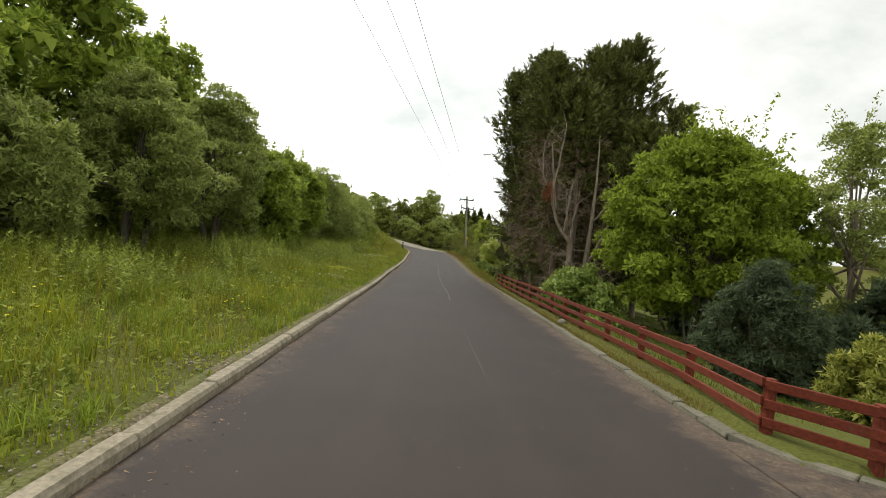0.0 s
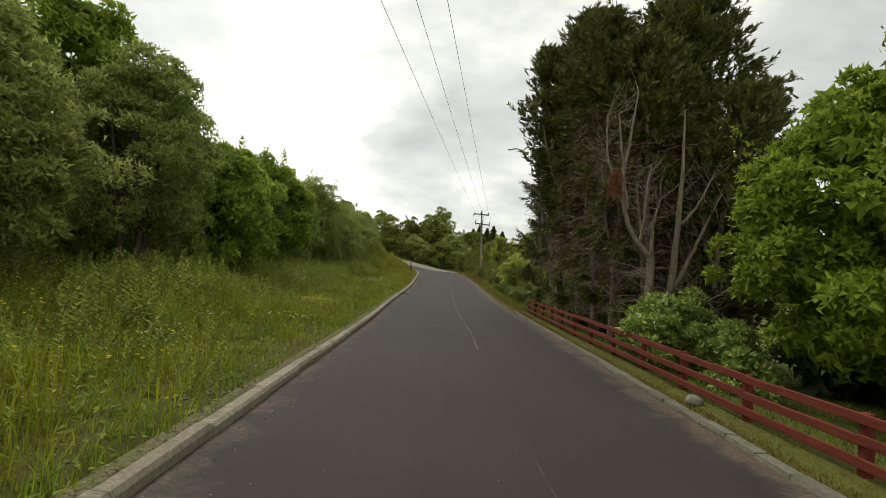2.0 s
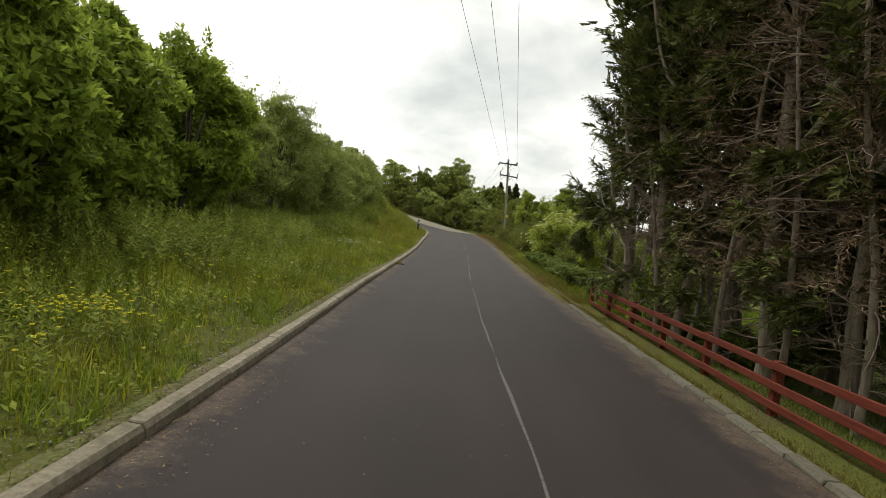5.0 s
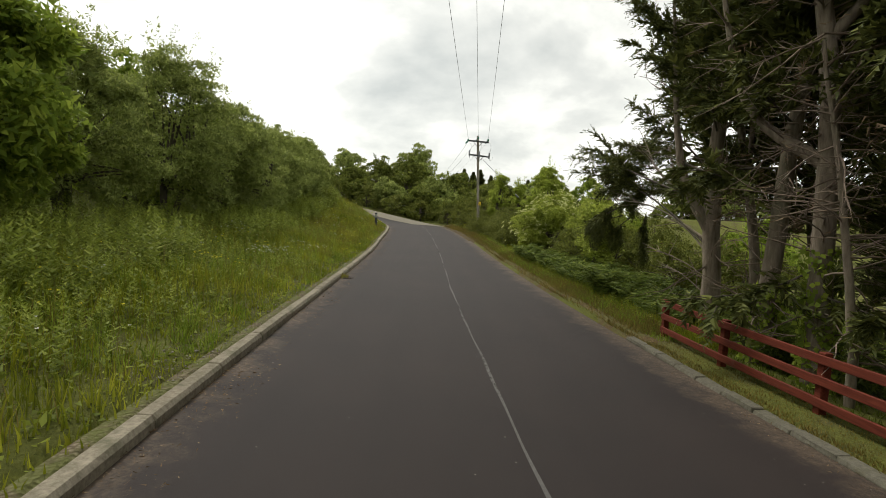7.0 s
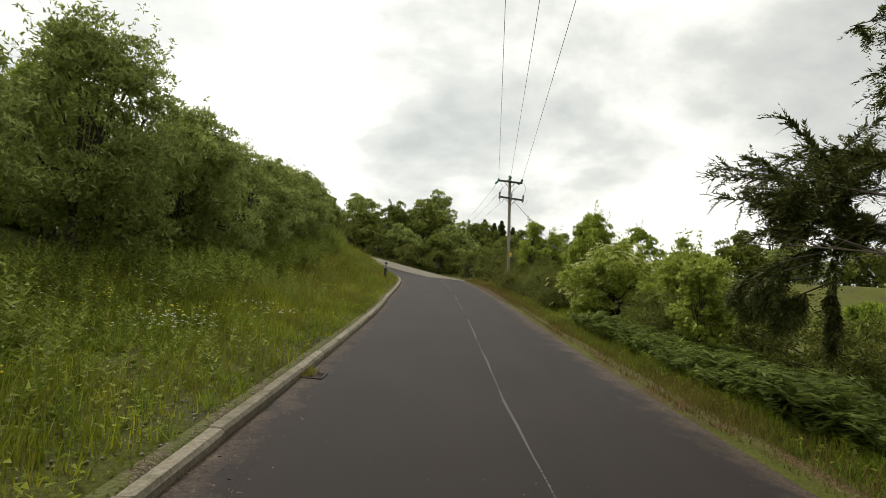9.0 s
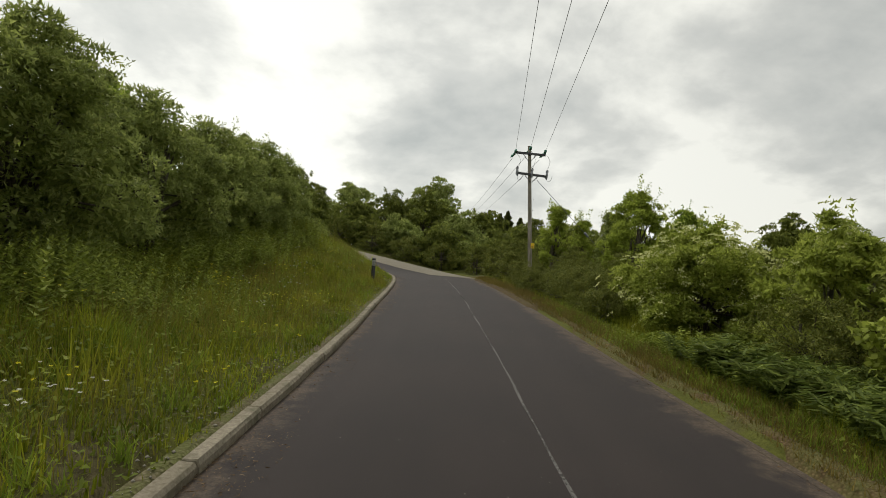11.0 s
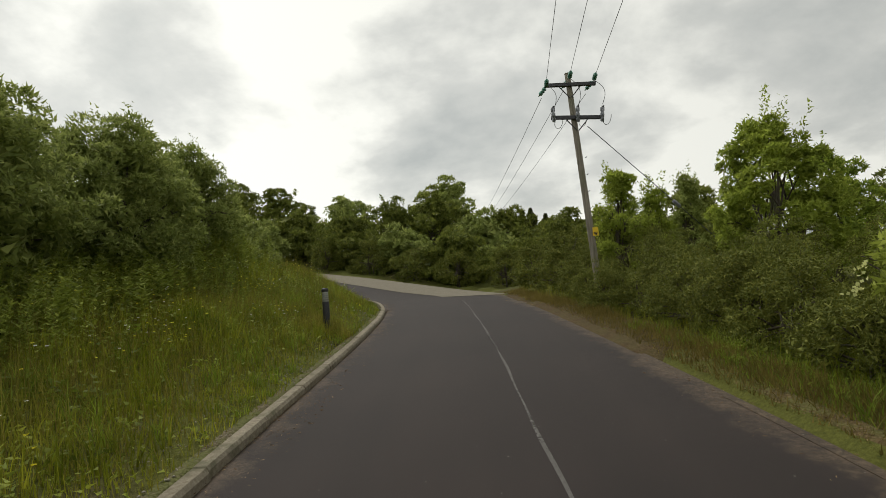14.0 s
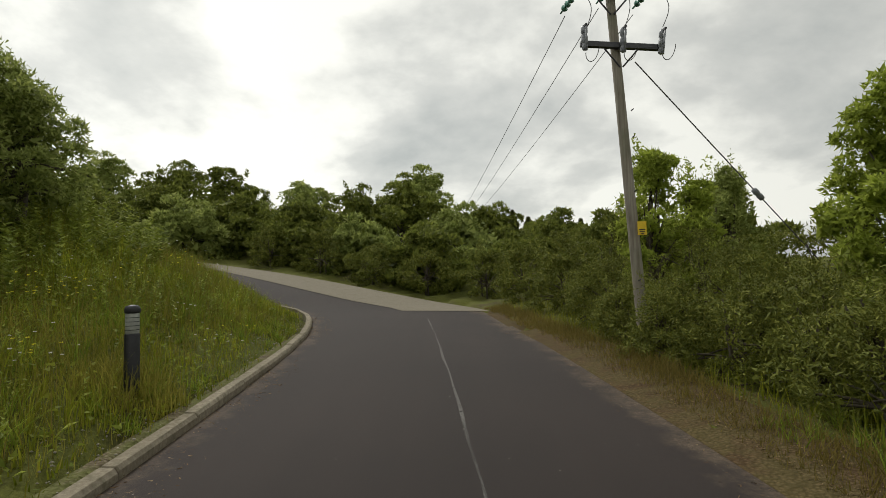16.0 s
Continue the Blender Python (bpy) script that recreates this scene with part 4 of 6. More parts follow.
# ---- marker bollard ----
def bollard(x, y):
    b = tagged(new("bollard_light"), "black bollard light with a frosted lens in long grass", "bollard")
    b.location = (x, y, float(ground_z(x, y)[0]) - 0.06)
    part("post", lathe_bm([(0.064, -0.15), (0.062, 0.0), (0.060, 0.58), (0.055, 0.59)], 20), BOLLARD_BLACK, b)
    part("lens", lathe_bm([(0.053, 0.59), (0.055, 0.60), (0.055, 0.755), (0.053, 0.765)], 20), BOLLARD_LENS, b, "dusty frosted lens")
    part("cap", lathe_bm([(0.060, 0.765), (0.063, 0.775), (0.063, 0.80), (0.052, 0.825), (0.02, 0.835)], 20), BOLLARD_BLACK, b)
    for k in range(4):
        part("lens_rib", lathe_bm([(0.057, 0.62 + 0.035 * k), (0.057, 0.625 + 0.035 * k)], 20), BOLLARD_BLACK, b)


bollard(-3.22, 44.4)

# ---- trees on the left bank ----
LEFT_TREES = [  # x, y, height, width, leaf, leaves, leaf length, low, shoots, kind
    (-9.6, 4.6, 6.6, 2.8, LEAF_BROAD, 26000, 0.11, 0.06, 20, "sycamore_tree"),
    (-10.0, 8.8, 7.2, 2.9, LEAF_BROAD, 28000, 0.13, 0.06, 24, "sycamore_tree"),
    (-9.8, 13.2, 7.3, 2.6, LEAF_BROAD, 28000, 0.13, 0.06, 26, "sycamore_tree"),
    (-9.7, 17.4, 6.4, 2.3, LEAF_BROAD, 26000, 0.13, 0.06, 26, "sycamore_tree"),
    (-9.4, 21.0, 4.7, 1.9, LEAF_BROAD, 24000, 0.10, 0.06, 24, "sycamore_tree"),
    (-7.6, 8.6, 2.9, 1.8, LEAF_WILLOW, 22000, 0.085, 0.10, 24, "willow_bush"),
    (-7.4, 12.4, 4.1, 2.0, LEAF_WILLOW, 32000, 0.085, 0.10, 40, "willow_bush"),
    (-7.2, 16.2, 4.9, 2.1, LEAF_WILLOW, 36000, 0.085, 0.10, 50, "willow_bush"),
    (-6.7, 19.2, 3.5, 1.7, LEAF_BROAD, 20000, 0.115, 0.10, 22, "sycamore_bush"),
    (-7.5, 21.9, 3.9, 2.0, LEAF_BROAD, 24000, 0.118, 0.08, 30, "sycamore_tree"),
    (-7.6, 25.2, 4.2, 2.0, LEAF_BROAD, 24000, 0.118, 0.08, 46, "sycamore_tree"),
    (-8.2, 28.9, 3.95, 1.9, LEAF_WILLOW, 27000, 0.08, 0.08, 90, "willow_tree"),
    (-7.7, 32.4, 4.7, 2.1, LEAF_WILLOW, 30000, 0.08, 0.10, 110, "willow_tree"),
    (-7.3, 35.4, 3.7, 1.9, LEAF_WILLOW, 28000, 0.08, 0.08, 40, "willow_bush"),
    (-7.3, 38.4, 3.4, 2.0, LEAF_WILLOW, 28000, 0.08, 0.08, 34, "willow_bush"),
    (-7.4, 41.8, 3.05, 2.0, LEAF_WILLOW, 34000, 0.08, 0.14, 40, "willow_bush"),
    (-7.5, 45.0, 2.85, 1.9, LEAF_WILLOW, 34000, 0.08, 0.12, 40, "willow_bush"),
    (-7.7, 48.2, 2.4, 1.6, LEAF_WILLOW, 22000, 0.08, 0.04, 24, "willow_bush"),
    (-10.2, 50.2, 2.9, 2.0, LEAF_WILLOW, 12000, 0.10, 0.04, 20, "willow_bush"),
    (-10.9, 23.6, 5.0, 2.4, LEAF_BROAD, 10000, 0.16, 0.05, 10, "sycamore_tree"),
    (-10.9, 29.5, 4.6, 2.4, LEAF_BROAD, 10000, 0.16, 0.05, 10, "sycamore_tree"),
    (-10.8, 35.5, 4.2, 2.4, LEAF_BROAD, 10000, 0.16, 0.05, 10, "sycamore_tree"),
    (-10.8, 41.5, 3.4, 2.4, LEAF_BROAD, 10000, 0.16, 0.05, 10, "sycamore_tree"),
]
for n, (x, y, h, w, leaf, count, size, low, shoots, kind) in enumerate(LEFT_TREES):
    label = {"sycamore_tree": "tall dense green broadleaved tree on the bank", "sycamore_bush": "dense green broadleaved bush on the bank",
             "willow_bush": "rounded grey-green willow bush above the grass", "willow_tree": "feathery grey-green willow with upright shoots"}[kind]
    tree(kind, label, "tree" if "tree" in kind else "bush", x, y, h, w, leaf, BARK, count, size, 100 + n, low + (0.12 if y < 40 and x > -8.5 else 0.0), 30, 0.09, 3, 0.42 if leaf is LEAF_WILLOW else 0.6,
         shoots, 0.75 if kind == "willow_tree" else 0.6, "trees on the left bank", clump=0.34 if kind == "sycamore_tree" else 0.26, lobe=0.85, rough=0.34)

# ---- wooded slope beyond the bend ----
rng = random.Random(11)
FAR = [(-14, 72, 5.0, 3.4), (-9.5, 73, 4.6, 3.2), (-5.6, 70, 4.0, 2.8), (-2.6, 68.5, 5.0, 2.6), (0.4, 66, 3.3, 2.3), (3.2, 64, 2.6, 2.0), (-18.5, 75, 5.6, 3.6),
       (-23, 74, 5.5, 3.6), (-11.5, 67, 3.3, 2.5), (-7.6, 65.5, 2.9, 2.3), (-4.4, 63.6, 2.5, 2.0), (-1.4, 61.5, 2.2, 1.9), (-20.5, 66.5, 3.6, 2.8), (-25.5, 67.5, 4.2, 3.0), (-28, 72, 5, 3.4), (-16, 68, 3.4, 2.6), (-2.2, 74, 6.2, 2.9), (2.0, 70, 3.9, 2.6), (5.5, 68, 3.4, 2.4), (8.8, 66, 3.2, 2.4), (6.4, 61.5, 2.6, 2.0), (9.4, 58.5, 2.8, 2.2), (-12.8, 64.5, 2.4, 2.2), (-17.5, 64.8, 2.6, 2.2), (21, 61, 3.2, 2.6), (26, 63, 3.4, 2.8), (31, 61, 3.0, 2.8), (36.5, 60, 3.4, 2.8), (42, 62, 3.2, 2.8), (48, 58, 3.4, 3.0)]
for n, (x, y, h, w) in enumerate(FAR):
    tree("hillside_tree", "rounded dark green tree on the wooded slope", "tree", x, y, h * 0.88, w * 1.2, (LEAF_HILL, LEAF_WILLOW)[n % 3 == 1], BARK, 9500, 0.15, 200 + n, 0.02, 40, 0.10, 2, 0.6,
         12, 0.4, "trees on the far slope", clump=0.42, lobe=1.0, rough=0.14)
GORSE = [(0.9, 58.0, 1.5, 1.3), (-1.2, 59.4, 1.5, 1.3), (-3.4, 60.8, 1.5, 1.4), (-5.8, 62.2, 1.6, 1.4), (-8.4, 63.2, 1.6, 1.4), (2.0, 55.6, 1.5, 1.3), (2.4, 52.6, 1.4, 1.2), (2.7, 50.0, 1.3, 1.1),
         (3.6, 57.2, 2.0, 1.6), (3.9, 53.6, 1.9, 1.5), (4.0, 47.6, 1.6, 1.5), (3.3, 45.2, 1.4, 1.2), (4.6, 50.6, 1.9, 1.5), (3.2, 42.4, 1.3, 1.1), (5.0, 42.0, 1.9, 1.4), (5.2, 45.0, 1.9, 1.5), (6.8, 42.5, 2.2, 1.6), (8.0, 44.4, 2.3, 1.7), (6.0, 35.6, 1.8, 1.5), (4.5, 35.4, 1.3, 1.1), (8.4, 36.4, 2.0, 1.6), (6.4, 49.2, 2.0, 1.5), (9.8, 41.0, 2.4, 1.8), (10.8, 45.6, 2.5, 1.9), (6.4, 39.0, 1.9, 1.5), (2.95, 46.1, 1.05, 0.85), (3.0, 44.0, 1.2, 0.9), (2.85, 48.8, 0.95, 0.8), (3.05, 41.4, 1.1, 0.85), (2.65, 51.3, 0.95, 0.8), (3.1, 42.7, 1.2, 0.9), (3.1, 40.3, 0.8, 0.7), (2.30, 46.75, 0.8, 0.55), (2.75, 47.2, 1.0, 0.6), (2.3, 48.2, 0.8, 0.55), (6.5, 32.2, 1.3, 1.3), (7.8, 31.0, 1.2, 1.3), (6.3, 34.0, 1.5, 1.3), (8.2, 33.6, 1.5, 1.4), (9.6, 32.4, 1.3, 1.4)]
for n, (x, y, h, w) in enumerate(GORSE):
    tree("gorse_bush", "dense dark green gorse bush by the road", "bush", x, y, h, w, LEAF_GORSE, BARK, (12000 if h > 1.25 else 7000) if x < 5.3 and y < 51.5 else 5200, 0.045 if x < 5.3 and y < 51.5 else 0.085, 300 + n, 0.0, 26, 0.04, 2, 0.3, 26, 0.35, "gorse along the road", clump=0.17, lobe=0.8)


def fir(x, y, h, seed):
    g = np.random.default_rng(seed)
    top = tagged(new("fir_tree"), "distant dark pointed conifer", "tree", "distant conifers")
    top.location = (x, y, float(ground_z(x, y)[0]) - 0.3)
    part("trunk", lathe_bm([(0.14, -0.1), (0.02, h)], 7), BARK, top)
    n = 3600
    t = g.random(n) ** 0.8
    a = g.random(n) * 2 * np.pi
    tier = 0.75 + 0.25 * np.sin(t * 40)
    r = (1 - t) ** 0.8 * h * 0.30 * tier * (0.3 + 0.7 * g.random(n))
    c = np.stack([r * np.cos(a), r * np.sin(a), h * (0.08 + 0.92 * t)], 1)
    w = unit(np.stack([np.cos(a), np.sin(a), -0.35 + 0.8 * t], 1) + g.normal(size=(n, 3)) * 0.25)
    V, F = leaf_tris(g, c, w, 0.45 * (1.15 - 0.8 * t), 0.24 * (1.15 - 0.8 * t), g.normal(size=c.shape))
    hang("crown", raw_mesh("crown", V, F), LEAF_CYPRESS, top)


for n, (x, y, h) in enumerate([(3.2, 92, 4.2), (4.4, 95, 5.0), (5.6, 93, 4.5), (6.9, 96, 5.2), (8.3, 94, 4.4), (13.8, 94, 4.8)]):
    fir(x, y, h, 400 + n)

# ---- right side past the fence ----
RIGHT_TREES = [  # x, y, height, width, leaf, leaves, size, low, shoots, kind, label, blossoms
    (4.7, 38.9, 2.35, 2.1, LEAF_ELDER, 50000, 0.07, 0.0, 26, "elder_bush", "spreading elder bush covered in cream flower heads", 780),
    (5.7, 36.6, 2.6, 1.6, LEAF_ELDER, 26000, 0.085, 0.05, 12, "elder_bush", "light green elder bush with a few flowers", 90),
    (6.2, 46.9, 4.2, 1.6, LEAF_FRESH, 30000, 0.08, 0.18, 16, "ash_tree", "young rounded green tree behind the hedge", 0),
    (4.0, 51.0, 3.5, 1.1, LEAF_FRESH, 8500, 0.085, 0.02, 14, "ash_tree", "young light green tree behind the hedge", 0),
    (5.3, 52.0, 3.0, 1.05, LEAF_FRESH, 7000, 0.085, 0.02, 14, "ash_tree", "young light green tree behind the hedge", 0),
    (9.6, 50.5, 3.8, 1.7, LEAF_BROAD, 16000, 0.10, 0.05, 12, "ash_tree", "leafy green tree at the field edge", 0),
    (7.3, 54.0, 3.3, 0.85, LEAF_WILLOW, 9000, 0.08, 0.05, 20, "willow_tree", "slender grey-green willow behind the hedge", 0),
    (7.8, 39.4, 2.2, 1.5, LEAF_BROAD, 14000, 0.085, 0.05, 10, "ash_tree", "leafy green tree at the field edge", 0),
    (11.5, 36.0, 2.5, 2.0, LEAF_BROAD, 10000, 0.14, 0.05, 8, "ash_tree", "leafy green tree at the field edge", 0),
]
for n, (x, y, h, w, leaf, count, size, low, shoots, kind, label, bl) in enumerate(RIGHT_TREES):
    tree(kind, label, "bush" if "bush" in kind else "tree", x, y, h, w, leaf, BARK, int(count * 0.8) if kind == 'ash_tree' else count, size, 500 + n, low, 34, 0.07, 3, 0.5, shoots + 14, 0.6, blossoms=bl, clump=0.17 if bl else 0.20, lobe=0.72 if bl else 0.68, peak=kind in ("ash_tree", "willow_tree") and w < 1.25)

# ---- garden behind the fence ----
tree("maple_tree", "bright yellow-green maple with several stems behind the fence", "tree", 5.75, 11.7, 4.6, 2.35, LEAF_BRIGHT, BARK, 66000, 0.084, 601, 0.24, 60, 0.030, 6, 0.6, 70, 0.55, clump=0.21, lobe=0.70, rough=0.36)
tree("maple_tree", "taller light green maple with upright shoots in the garden", "tree", 7.1, 12.7, 5.1, 1.6, LEAF_BRIGHT, BARK_PALE, 20000, 0.09, 602, 0.14, 36, 0.06, 4, 0.6, 70, 1.1, clump=0.21, lobe=0.66, rough=0.36)
tree("laurel_bush", "rounded glossy bright green laurel hanging over the fence", "bush", 3.80, 14.2, 1.30, 1.10, LEAF_LAUREL, BARK, 11000, 0.10, 603, 0.0, 16, 0.03, 5, 0.42, 0, 0.3, rise=0.5, clump=0.16, whole=True)
tree("laurel_bush", "smaller glossy laurel beside the fence", "bush", 4.3, 12.9, 0.9, 0.75, LEAF_LAUREL, BARK, 4500, 0.09, 613, 0.0, 12, 0.03, 5, 0.42, 0, 0.3, rise=0.5, clump=0.16, whole=True)
tree("evergreen_shrub", "dark blue-green shrub behind the fence", "bush", 4.75, 7.4, 1.65, 0.95, LEAF_BLUE, BARK, 22000, 0.06, 604, 0.0, 20, 0.03, 5, 0.4, 12, 0.3, clump=0.16)
tree("variegated_shrub", "yellow variegated shrub behind the fence", "bush", 4.85, 5.5, 0.9, 0.65, LEAF_YELLOW, BARK, 11000, 0.06, 605, 0.0, 14, 0.02, 5, 0.45, 8, 0.25, clump=0.13)
tree("birch_tree", "tall airy grey-green birch in the garden", "tree", 10.3, 12.9, 6.0, 1.6, LEAF_WILLOW, BARK_PALE, 16000, 0.085, 606, 0.1, 26, 0.10, 1, 0.5, 30, 0.9)
tree("maple_tree", "rounded light green tree behind the larger maple", "tree", 8.7, 13.4, 4.5, 1.5, LEAF_BRIGHT, BARK, 14000, 0.10, 609, 0.1, 26, 0.06, 3, 0.6, 20, 0.5, clump=0.22, lobe=0.75)
for n, (x, y, h, w) in enumerate([(9.2, 8.4, 2.5, 1.5), (9.7, 10.9, 2.3, 1.5), (7.6, 15.0, 2.4, 1.5), (7.2, 9.0, 0.9, 0.7)]):
    tree("hedge_bush", "dark dense evergreen bush at the back of the lawn", "bush", x, y, h, w, LEAF_BLUE, BARK, 5000, 0.14, 620 + n, 0.0, 20, 0.04, 3, 0.5, 10, 0.3, "bushes round the garden lawn", clump=0.25)
tree("garden_tree", "dark leafy tree deep in the garden", "tree", 11.0, 7.5, 4.4, 2.6, LEAF_BLUE, BARK, 16000, 0.13, 607, 0.02, 12, 0.10, 2, 0.55, 8, 0.6)
tree("garden_tree", "dark leafy tree deep in the garden", "tree", 9.2, 15.2, 5.0, 2.6, LEAF_BLUE, BARK, 16000, 0.13, 608, 0.02, 12, 0.10, 2, 0.55, 8, 0.6)


# ---- cypress row with bare, dying trunks ----
def fan_sprays(g, c, axis, length, size, m=9, slim=0.34, droop=0.10):
    """Flat fans of pointed leaflets: each fan runs from a point along its axis, leaflets to both sides by turns."""
    n = len(c)
    s = np.linspace(0.05, 1.0, m)
    run = length[:, None] * s[None]
    cc = c[:, None] + axis[:, None] * run[..., None]
    cc[..., 2] -= droop * run * s[None]
    side = unit(np.cross(axis, np.array([0.04, 0.07, 1.0]) + g.normal(size=(n, 3)) * 0.30))
    flip = np.where(np.arange(m) % 2, 1.0, -1.0)[None, :, None]
    ww = unit(axis[:, None] + side[:, None] * flip * 0.75 + g.normal(size=(n, m, 3)) * 0.16)
    L = (size * (1.15 - 0.5 * s)[None] * (0.7 + 0.6 * g.random((n, m)))).ravel()
    face = np.repeat(np.cross(side, axis), m, 0)
    return leaf_tris(g, cc.reshape(-1, 3), ww.reshape(-1, 3), L, L * slim, face)


def tufted_crown(g, trunk, low, high, width, branches, tufts, size, lean_to=(0.0, 0.0)):
    """Sprays on rising branches round a trunk: a ragged crown of separate tufts."""
    u = g.random(branches)
    z = low + (high - low) * u
    base = np.stack([np.interp(z, trunk[:, 2], trunk[:, k]) for k in (0, 1)] + [z], 1)
    a = g.random(branches) * 2 * np.pi
    reach = width * np.clip(1.06 - u ** 3.2, 0.10, 1) ** 0.7 * np.clip(0.45 + 2.6 * u, 0, 1) * (0.62 + 0.45 * g.random(branches))
    d = unit(np.stack([np.cos(a) + lean_to[0], np.sin(a) + lean_to[1], 0.22 + 0.75 * u + 0.2 * g.normal(size=branches)], 1))
    t = 0.25 + 0.75 * g.random((branches, tufts)) ** 0.75
    p = base[:, None] + d[:, None] * (reach[:, None] * t)[..., None]
    p[..., 2] += 0.16 * reach[:, None] * t ** 2
    p += g.normal(size=p.shape) * (0.15 * reach[:, None] * t + 0.02)[..., None]
    axis = unit(np.repeat(d[:, None], tufts, 1) * 0.9 + g.normal(size=p.shape) * 0.42 + np.array([0, 0, 0.30]))
    n = branches * tufts
    return fan_sprays(g, p.reshape(-1, 3), axis.reshape(-1, 3), 0.20 + 0.22 * g.random(n), size, 9, 0.44)


def curve_through(points, steps=10):
    """A smooth line through a few points."""
    P = np.asarray(points, float)
    t = np.linspace(0, len(P) - 1, steps)
    i = np.clip(t.astype(int), 0, len(P) - 2)
    f = (t - i)[:, None]
    tang = np.gradient(P, axis=0)
    return (2 * f ** 3 - 3 * f ** 2 + 1) * P[i] + (f ** 3 - 2 * f ** 2 + f) * tang[i] + (3 * f ** 2 - 2 * f ** 3) * P[i + 1] + (f ** 3 - f ** 2) * tang[i + 1]


def dead_branches(g, trunk, z0, z1, count, reach=1.3):
    """Thin leafless side branches with finer twigs, drooping a little."""
    twigs = []
    for k in range(count):
        z = z0 + (z1 - z0) * g.random()
        at = np.array([np.interp(z, trunk[:, 2], trunk[:, 0]), np.interp(z, trunk[:, 2], trunk[:, 1]), z])
        a = g.random() * 2 * np.pi
        L = reach * (0.35 + 0.75 * g.random())
        p, r = wander(g, at, (math.cos(a), math.sin(a), 0.35 * g.normal() + 0.12), L, 0.013, 0.003, 5, 0.13, -0.02)
        twigs.append((p, r))
        for q in range(3):
            j = int(g.integers(1, 5))
            twigs.append(wander(g, p[j], unit(p[-1] - p[0] + g.normal(size=3) * 0.5 * L), L * (0.25 + 0.3 * g.random()), 0.006, 0.002, 3, 0.15))
    return twigs


def bough(owner, start, tip, seed, fans=60, thick=0.030, first=0.3, size=0.075, droop=0.25, hang_down=0.0, wood=None, label=""):
    """One long bough of a tree, with flat fans of foliage on its outer part."""
    g = np.random.default_rng(seed)
    a, b = np.array(start, float), np.array(tip, float)
    L = float(np.linalg.norm(b - a))
    mid = (a + b) / 2 + g.normal(size=3) * 0.05 * L + np.array([0, 0, 0.03 * L])
    p = curve_through([a, mid, b], 10)
    lines = [(p, np.linspace(thick, 0.006, 10))]
    C, A = [], []
    for k in range(10):
        t = first + (1 - first) * (k + g.random()) / 10
        i = int(t * 8.99)
        root = p[i] + (p[i + 1] - p[i]) * (t * 9 - i)
        w = unit((b - a) / L + g.normal(size=3) * np.array([0.7, 0.7, 0.25]) + np.array([0, 0, -hang_down]))
        q, rr = wander(g, root, w, L * (0.12 + 0.16 * g.random()), 0.009, 0.003, 4, 0.10, -0.02)
        lines.append((q, rr))
        f = np.linspace(0, 3.99, max(1, fans // 10))
        C += [q[int(v)] + (q[int(v) + 1] - q[int(v)]) * (v % 1) for v in f] if fans else []
        A += [unit(q[-1] - q[0] + g.normal(size=3) * 0.55 * np.linalg.norm(q[-1] - q[0]) + np.array([0, 0, -hang_down * 0.3])) for v in f] if fans else []
    limb = hang("bough", raw_mesh("bough", *tubes(lines, 5), True), wood or BARK, owner, label)
    if fans:
        C, A = np.array(C), np.array(A)
        V, F = fan_sprays(g, C, A, 0.14 + 0.16 * g.random(len(C)), size, 10, 0.40, droop)
        hang("foliage", raw_mesh("foliage", V, F), LEAF_CYPRESS, limb)


